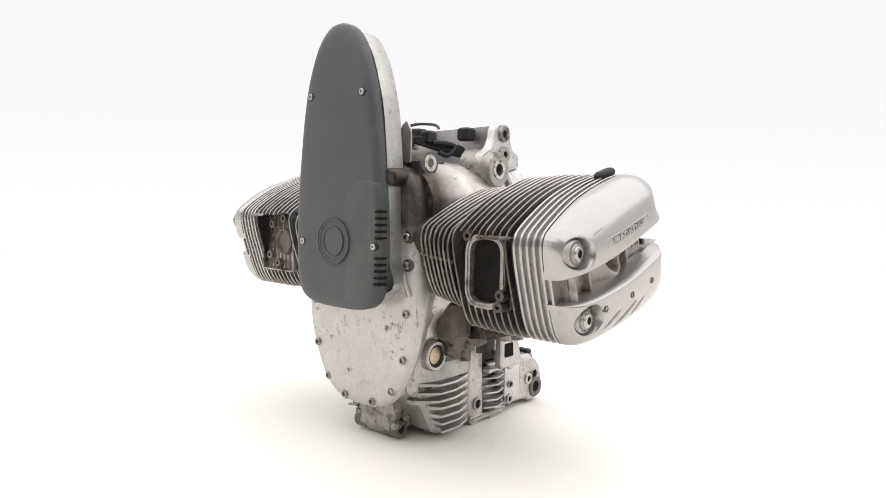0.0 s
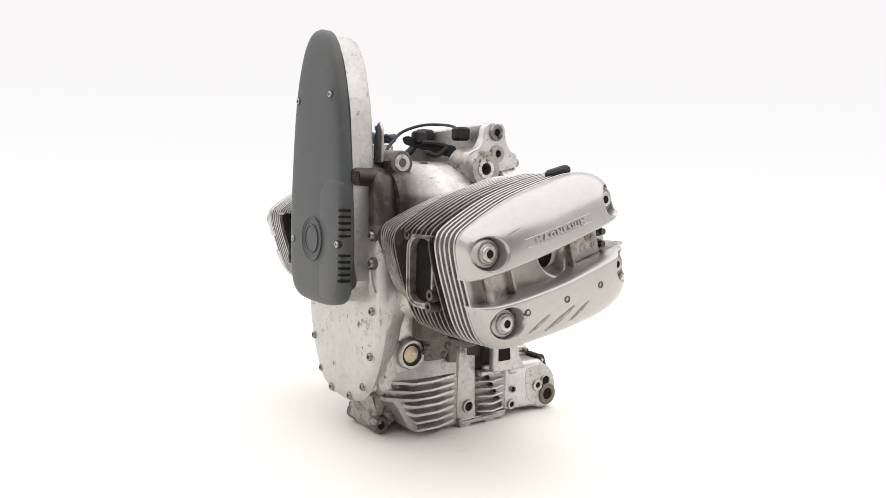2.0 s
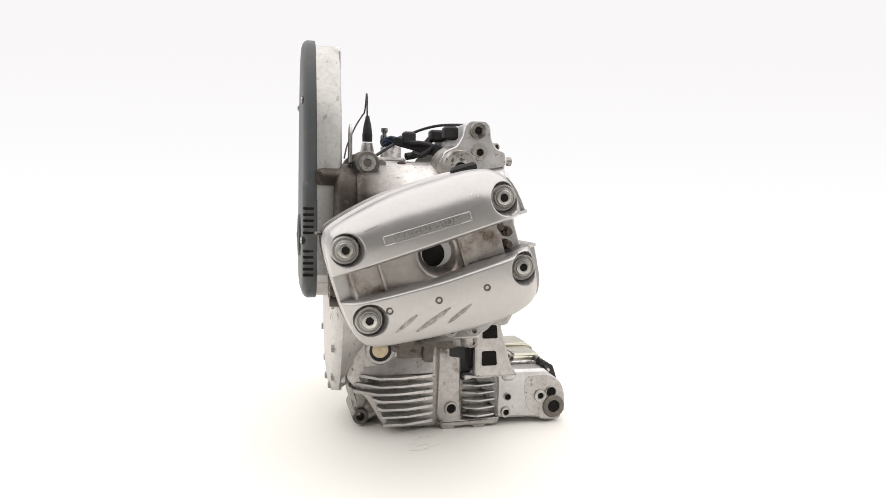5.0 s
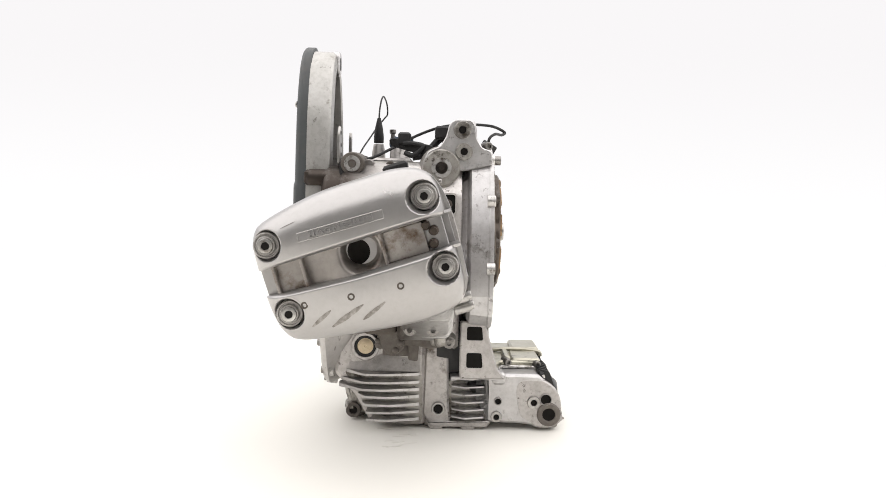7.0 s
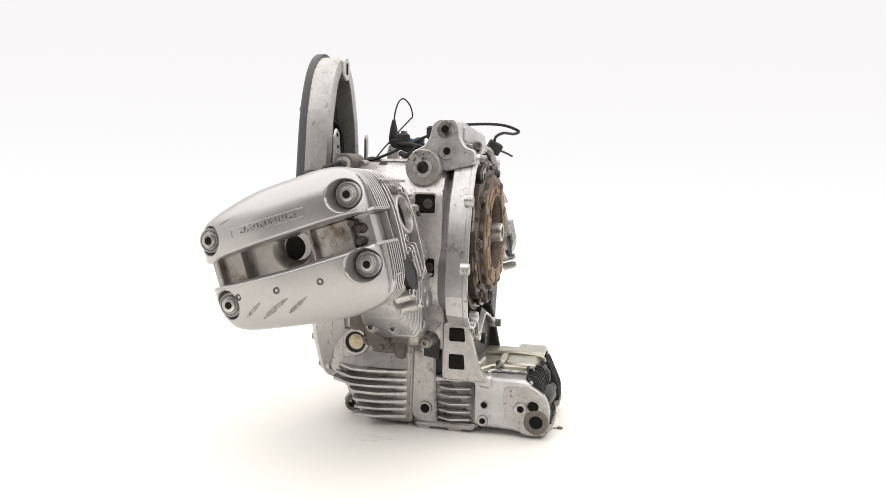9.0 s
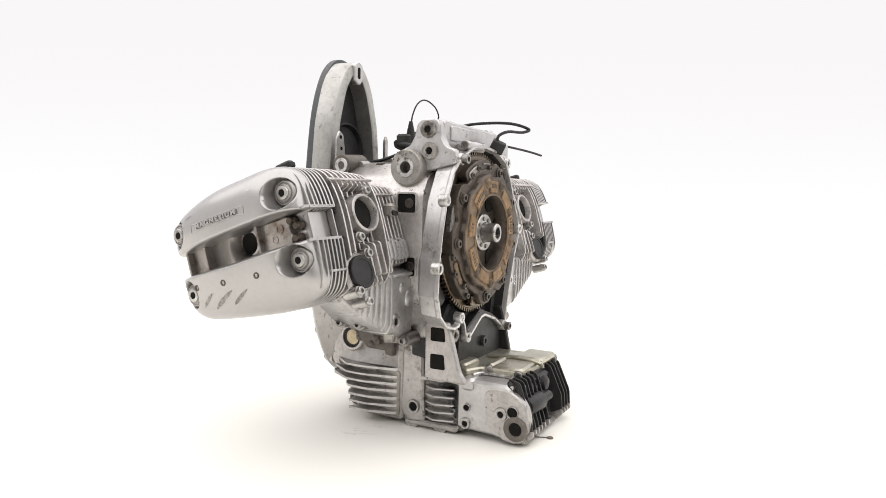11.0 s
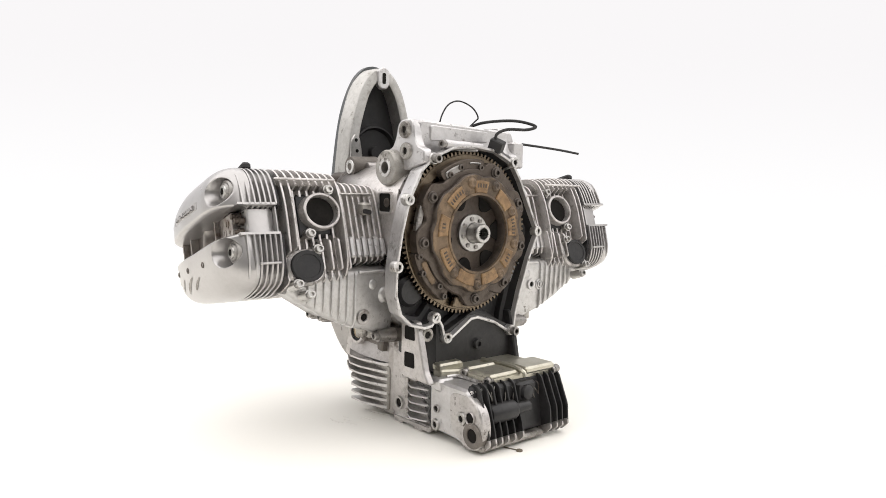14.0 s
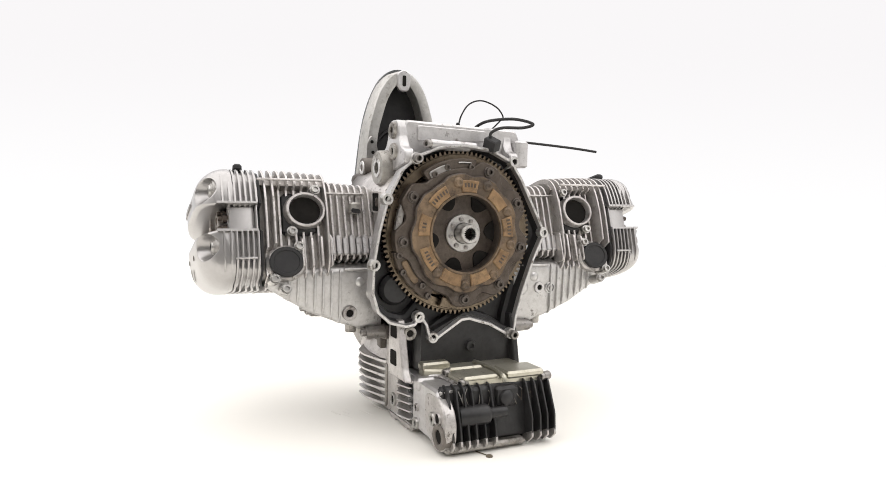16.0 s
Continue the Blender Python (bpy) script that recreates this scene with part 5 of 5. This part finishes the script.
        plate(bm, rounded([(-0.018, 0.012), (-0.010, 0.004), (0.074, 0.004), (0.078, 0.014)], 0.003), "y", s * 0.060, s * 0.0795, 0.002)
        for x in (-0.004, 0.044):
            plate(bm, rounded([(x - 0.013, 0.010), (x - 0.008, 0.0), (x + 0.010, 0.0), (x + 0.014, 0.010)], 0.002), "y", s * 0.062, s * 0.0775, 0.001)
        part("keel_edge", bm, M_ALU, keel)
        bm = bmesh.new()
        pr = rounded([(0.018, 0.0765), (0.030, 0.0790), (0.050, 0.0780), (0.062, 0.0805), (0.086, 0.0790), (0.086, 0.0835), (0.066, 0.0860), (0.040, 0.0835), (0.018, 0.0845)], 0.0015, 2)
        plate(bm, pr, "y", s * 0.050, s * 0.0880, 0.001)
        part("fin_lip", bm, M_CLEAN, keel)
    for k in range(5):
        for s in (-1, 1):
            bm = bmesh.new()
            z = 0.066 - 0.0118 * k
            plate(bm, rounded([(0.018, s * 0.05), (0.070, s * 0.05), (0.069, s * 0.081), (0.040, s * 0.089), (0.020, s * 0.079)], 0.003), "z", z, z + 0.0026, 0.0006)
            part("sump_fin", bm, M_CLEAN, keel)
    # oily nose at the front
    bm = bmesh.new()
    plate(bm, rounded([(-0.149, 0.062), (-0.146, 0.040), (-0.142, 0.028), (-0.146, 0.016), (-0.136, 0.003), (-0.122, 0.002), (-0.100, 0.012), (-0.09, 0.070)], 0.004), "y", -0.036, 0.036, 0.007)
    for k in range(26):
        c = (random.uniform(-0.149, -0.116), random.choice((-1, 1)) * random.uniform(0.026, 0.044), random.uniform(0.020, 0.062))
        r = random.uniform(0.004, 0.010)
        lathe(bm, (c[0] + r, c[1], c[2]), (-1, random.uniform(-0.6, 0.6), random.uniform(-0.5, 0.5)), [(0, r), (r * 0.7, r * 0.75), (r, r * 0.3)], 7)
    part("front_lug", bm, M_ALU_DIRTY, sp, "oily front lug")
    for y in (-0.040, 0.040):
        bored("lug_eye", (-0.132, y, 0.016), (0, 1 if y > 0 else -1, 0), 0.0120, 0.0062, 0.02, 0.004, M_SOOT, sp, False)


def gear_casing():
    bm = bmesh.new()
    pr = rounded([(0.072, 0.012), (0.130, 0.010), (0.150, 0.006), (0.166, 0.040), (0.160, 0.080), (0.152, 0.086), (0.078, 0.0865), (0.030, 0.088), (0.030, 0.080), (0.072, 0.076)], 0.004, 3)
    loft(bm, [[(x, y, z) for x, z in inset(pr, k)] for y, k in ((-0.077, 0.004), (-0.073, 0.0), (0.086, 0.0), (0.090, 0.004))])
    gc = part("lower_casing", bm, M_CLEAN, engine, "lower rear casing with oily black ribs")
    bm = bmesh.new()
    pr = [(0.118, 0.072), (0.150, 0.079), (0.166, 0.074), (0.180, 0.060), (0.186, 0.040), (0.184, 0.020), (0.172, 0.006), (0.150, 0.005), (0.140, 0.012), (0.122, 0.026)]
    plate(bm, curve_loop(pr, 44), "y", -0.060, -0.0775, 0.002)
    part("pivot_plate", bm, M_ALU, gc, "grey pivot plate with two bored holes")
    for x, z, r, h, mt in ((0.144, 0.044, 0.0100, 0.0045, M_STEEL), (0.162, 0.049, 0.0092, 0.0078, M_ALU), (0.167, 0.026, 0.0180, 0.0098, M_SOOT), (0.088, 0.021, 0.0085, 0.0042, M_STEEL), (0.090, 0.045, 0.006, 0.0045, M_ALU)):
        bored("pivot_eye", (x, -0.0775, z), (0, -1, 0), r, h, 0.010, 0.0030, mt, gc, False)
    # yellowed lid
    bm = bmesh.new()
    plate(bm, rounded([(0.062, -0.064), (0.084, -0.066), (0.096, -0.040), (0.156, -0.036), (0.160, 0.092), (0.062, 0.094)], 0.004), "z", 0.082, 0.0980, 0.0025)
    lid = part("casing_lid", bm, M_YELLOW, gc, "oil-yellowed aluminium lid")
    for lo, hi in (((0.062, -0.066, 0.094), (0.082, -0.020, 0.106)), ((0.100, -0.036, 0.094), (0.112, 0.020, 0.1035)), ((0.112, -0.036, 0.094), (0.158, 0.020, 0.1015)), ((0.118, 0.030, 0.094), (0.164, 0.092, 0.1045))):
        bm = bmesh.new()
        box(bm, lo, hi, 0.003)
        part("lid_panel", bm, M_YELLOW, lid)
    bm = bmesh.new()
    box(bm, (0.080, -0.0815, 0.070), (0.101, -0.050, 0.0890), 0.004)
    part("casing_block", bm, M_CLEAN, gc)
    bm = bmesh.new()
    wire(bm, [(0.090, -0.060, 0.0885), (0.098, -0.044, 0.0895), (0.125, -0.0405, 0.0888), (0.150, -0.0400, 0.0878), (0.158, -0.052, 0.0850), (0.158, -0.074, 0.0830)], 0.0028, 7, 5)
    part("gasket_edge", bm, M_EDGE, gc)
    bm = bmesh.new()
    wire(bm, [(0.075, 0.024, 0.100), (0.120, 0.024, 0.103), (0.160, 0.024, 0.100), (0.167, 0.024, 0.092)], 0.0035, 8, 4)
    part("lid_pipe", bm, M_YELLOW, lid)
    for p in ((0.106, -0.038, 0.0960), (0.152, -0.036, 0.0925), (0.160, 0.092, 0.092)):
        bm = bmesh.new()
        lathe(bm, p, (0.3, -1, 0), [(-0.012, 0.0065), (0.0, 0.0065)], 16)
        socket_bolt(bm, p, (0.3, -1, 0), 0.0058, 0.006)
        part("lid_bolt", bm, M_BOLT, lid)
    # black ribbed back
    bm = bmesh.new()
    plate(bm, rounded([(0.150, 0.010), (0.172, 0.014), (0.170, 0.030), (0.160, 0.088), (0.150, 0.092)], 0.004), "y", -0.074, 0.096, 0.003)
    back = part("ribbed_back", bm, M_BLACK, gc, "oil-black ribbed back of the casing")
    ys = [-0.066, -0.054, -0.042, -0.030, -0.016, 0.000, 0.058, 0.072, 0.084, 0.096]
    for y in ys:
        bm = bmesh.new()
        far = y > 0.04
        pr = [(0.150, 0.006), (0.178, 0.006), (0.190, 0.016), (0.188, 0.030 if not far else 0.045), (0.168, 0.090), (0.150, 0.094)]
        plate(bm, rounded(pr, 0.005, 3), "y", y - 0.0013, y + 0.0013, 0.0004)
        part("rib", bm, M_BLACK, back)
        bm = bmesh.new()
        plate(bm, rounded([(0.165, 0.0045), (0.179, 0.0045), (0.1908, 0.0155), (0.1890, 0.024), (0.165, 0.012)], 0.002, 2), "y", y - 0.0016, y + 0.0016, 0.0004)
        part("rib_edge", bm, M_ALU, back)
    for lo, hi in (((0.150, -0.030, 0.060), (0.166, 0.004, 0.088)), ((0.150, 0.010, 0.056), (0.170, 0.046, 0.086))):
        bm = bmesh.new()
        box(bm, lo, hi, 0.004)
        part("back_block", bm, M_BLACK, back)
    bm = bmesh.new()
    lathe(bm, (0.170, -0.052, 0.051), (0.15, 1, 0.05), [(0, 0.006), (0.002, 0.0125), (0.006, 0.014), (0.042, 0.014), (0.046, 0.012), (0.048, 0.008), (0.072, 0.007)], 20)
    lathe(bm, (0.168, 0.024, 0.070), (1, 0.1, 0.1), [(-0.01, 0.012), (0.006, 0.011), (0.009, 0.007)], 18)
    part("back_pipe", bm, M_BLACK, back)
    random.seed(8)
    for k in range(9):
        bm = bmesh.new()
        y = random.uniform(-0.060, 0.050)
        wire(bm, [(0.164, y, random.uniform(0.080, 0.088)), (0.1675, y + random.uniform(-0.006, 0.006), 0.078), (0.1705, y + random.uniform(-0.006, 0.006), random.uniform(0.058, 0.070))], random.uniform(0.0005, 0.0009), 5, 3)
        part("oil_run", bm, M_ALU_DIRTY, back)
    bm = bmesh.new()
    box(bm, (0.150, -0.074, 0.004), (0.182, 0.052, 0.013), 0.003)
    part("back_sill", bm, M_ALU_DIRTY, back)


# ---- cables, sensor and plugs on top ----
def top_gear():
    bm = bmesh.new()
    lathe(bm, (-0.072, 0.066, 0.394), (0, 0, 1), [(0, 0.020), (0.006, 0.0172), (0.034, 0.0170), (0.036, 0.0155)], 28)
    box(bm, (-0.122, 0.045, 0.380), (-0.050, 0.098, 0.412), 0.004)
    sn = part("breather_stub", bm, M_ALU, engine, "short cast stub with a dark blue sleeve")
    bm = bmesh.new()
    random.seed(4)
    for k in range(5):
        a = k * 1.3
        wire(bm, [(-0.070 + 0.017 * math.cos(a + t), 0.066 + 0.017 * math.sin(a + t), 0.436 + 0.004 * math.sin(3 * t + k) + 0.002 * k) for t in (0, 0.9, 1.8, 2.7, 3.6, 4.5)], 0.0034, 7, 4)
    part("cable_sleeve", bm, M_BLUE, sn, "bunched dark blue cable sleeve")
    bm = bmesh.new()
    lathe(bm, (-0.084, 0.060, 0.430), (0, 0, 1), [(0, 0.0035), (0.022, 0.0035), (0.023, 0.0055), (0.029, 0.0055)], 10)
    part("stud", bm, M_BOLT, sn)
    # small pickup with a thin looped wire
    bm = bmesh.new()
    lathe(bm, (-0.109, 0.080, 0.406), (0, 0, 1), [(0, 0.012), (0.018, 0.011), (0.030, 0.0085)], 18)
    ps = part("pickup", bm, M_ALU, engine, "slim sensor with a black boot and looped wire")
    bm = bmesh.new()
    lathe(bm, (-0.109, 0.080, 0.438), (0, 0, 1), [(0, 0.0082), (0.010, 0.0085), (0.026, 0.0065), (0.042, 0.0028)], 16)
    part("boot", bm, M_RUBBER, ps, "black rubber boot")
    bm = bmesh.new()
    wire(bm, [(-0.109, 0.080, 0.470), (-0.109, 0.086, 0.492), (-0.107, 0.100, 0.513), (-0.105, 0.124, 0.521), (-0.102, 0.152, 0.512), (-0.102, 0.167, 0.496), (-0.107, 0.164, 0.488), (-0.119, 0.150, 0.470), (-0.130, 0.130, 0.449), (-0.139, 0.110, 0.431), (-0.146, 0.085, 0.410)], 0.0014, 7, 8)
    part("thin_wire", bm, M_RUBBER, ps)
    # long cable over the top, with a plug at the back
    bm = bmesh.new()
    wire(bm, [(-0.130, -0.020, 0.404), (-0.110, 0.000, 0.410), (-0.080, 0.030, 0.428), (-0.040, 0.060, 0.452), (0.000, 0.062, 0.466), (0.040, 0.062, 0.470), (0.080, 0.080, 0.470), (0.104, 0.098, 0.462),
              (0.098, 0.085, 0.456), (0.086, 0.056, 0.455), (0.076, 0.043, 0.448), (0.073, 0.043, 0.438)], 0.0024, 8, 8)
    cb = part("cable", bm, M_RUBBER, engine, "black cable looped over the engine to a plug")
    bm = bmesh.new()
    pts = rounded([(-0.011, -0.008), (0.011, -0.008), (0.011, 0.008), (-0.011, 0.008)], 0.002, 2)
    plate(bm, pts, "z", -0.009, 0.009, 0.0015)
    bmesh.ops.transform(bm, matrix=pose(0.073, 0.046, 0.431, 20, 25, 30), verts=bm.verts)
    part("plug", bm, M_RUBBER, cb, "black square plug")
    bm = bmesh.new()
    wire(bm, [(0.040, 0.112, 0.440), (0.055, 0.160, 0.436), (0.066, 0.205, 0.432), (0.0723, 0.242, 0.428)], 0.0020, 7, 6)
    part("loose_wire", bm, M_RUBBER, engine, "stiff loose black wire")
    # black injector wiring block beside the bridge
    bm = bmesh.new()
    box(bm, (-0.013, -0.058, 0.436), (0.009, -0.036, 0.456), 0.003)
    tray = [(-0.040, -0.007), (0.034, -0.010), (0.040, 0.000), (0.034, 0.008), (-0.040, 0.006), (-0.046, 0.001)]
    bt = bmesh.new()
    plate(bt, rounded(tray, 0.003, 2), "y", -0.003, 0.003, 0.001)
    bmesh.ops.transform(bt, matrix=pose(-0.046, -0.034, 0.426, 0, 12, -32), verts=bt.verts)
    block = part("wiring_tray", bt, M_RUBBER, engine, "flat black wiring tray")
    bt = bmesh.new()
    box(bt, (-0.070, -0.030, 0.428), (-0.050, -0.012, 0.448), 0.003)
    part("tray_plug", bt, M_RUBBER, block)
    part("wiring_block", bm, M_RUBBER, engine, "black wiring connectors")
    bm = bmesh.new()
    box(bm, (-0.010, 0.044, 0.440), (0.014, 0.068, 0.459), 0.003)
    wire(bm, [(-0.050, 0.050, 0.414), (-0.030, 0.054, 0.420), (-0.006, 0.056, 0.446)], 0.006, 8, 4)
    part("wiring_block", bm, M_RUBBER, engine)
    bm = bmesh.new()
    wire(bm, [(-0.060, -0.030, 0.430), (-0.046, -0.040, 0.430), (-0.030, -0.048, 0.425), (-0.045, -0.046, 0.412), (-0.058, -0.040, 0.416)], 0.004, 8, 5)
    part("hose_clip", bm, M_RUBBER, engine)


case = crankcase()
mounts(case)
bell = bell_housing(case)
clutch(bell)
tower()
for s, dx, dz in ((-1, 0.0, 0.0), (1, 0.042, 0.003)):
    valve_cover(s, dx, dz)
    cylinder(s, dx, dz)
bored("side_eye", (0.055, 0.150, 0.207), (1, 0, 0), 0.0095, 0.0042, 0.03, 0.004, M_CLEAN, bell, False)
bm = bmesh.new()
box(bm, (-0.012, -0.152, 0.322), (0.003, -0.136, 0.340), 0.003)
clip = part("sensor_clip", bm, M_ALU_DIRTY, engine, "small cast clip with a dark slot beside the barrel")
# the slot's shade as a thin black plate on the clip
bm = bmesh.new()
plate(bm, rounded([(-0.1510, 0.3245), (-0.137, 0.3225), (-0.137, 0.3290), (-0.1510, 0.3315)], 0.003, 3), "x", 0.0010, 0.0044, 0.0005)
part("clip_slot_shade", bm, M_BLACK, clip)
sump()
gear_casing()
top_gear()

# ---- marks on the turning floor ----
bm = bmesh.new()
wire(bm, [(0.150, -0.030, 0.001), (0.175, -0.024, 0.001), (0.194, -0.017, 0.001)], 0.0008, 6, 4)
lathe(bm, (0.197, -0.016, 0.0), (0, 0, 1), [(0, 0.005), (0.002, 0.0045), (0.003, 0.002)], 9)
debris = tagged(part("debris", bm, M_OIL), "small dark crumb and bristle on the floor", "debris")
random.seed(11)
bm = bmesh.new()
for k in range(9):
    a, b = random.uniform(-0.075, -0.015), random.uniform(-0.155, -0.075)
    w, h, g = random.uniform(0.006, 0.020), random.uniform(0.0008, 0.002), random.uniform(-0.1, 0.5)
    pts = [(a + w * math.cos(q) * math.cos(g) - h * math.sin(q) * math.sin(g), b + w * math.cos(q) * math.sin(g) + h * math.sin(q) * math.cos(g)) for q in [i * math.pi / 5 for i in range(10)]]
    plate(bm, pts, "z", 0.0002, 0.0004 + 0.00004 * k)
smear = tagged(part("floor_smear", bm, M_DUST), "faint oily smears on the white floor", "smear", kind="stuff")


# ---- movement ----
def motions():
    rows = [(t, pose(0, 0, 0, 0, 0, turn(t))) for t in range(0, 17)]
    for thing in (engine, debris, smear):
        walk(thing, rows)


motions()
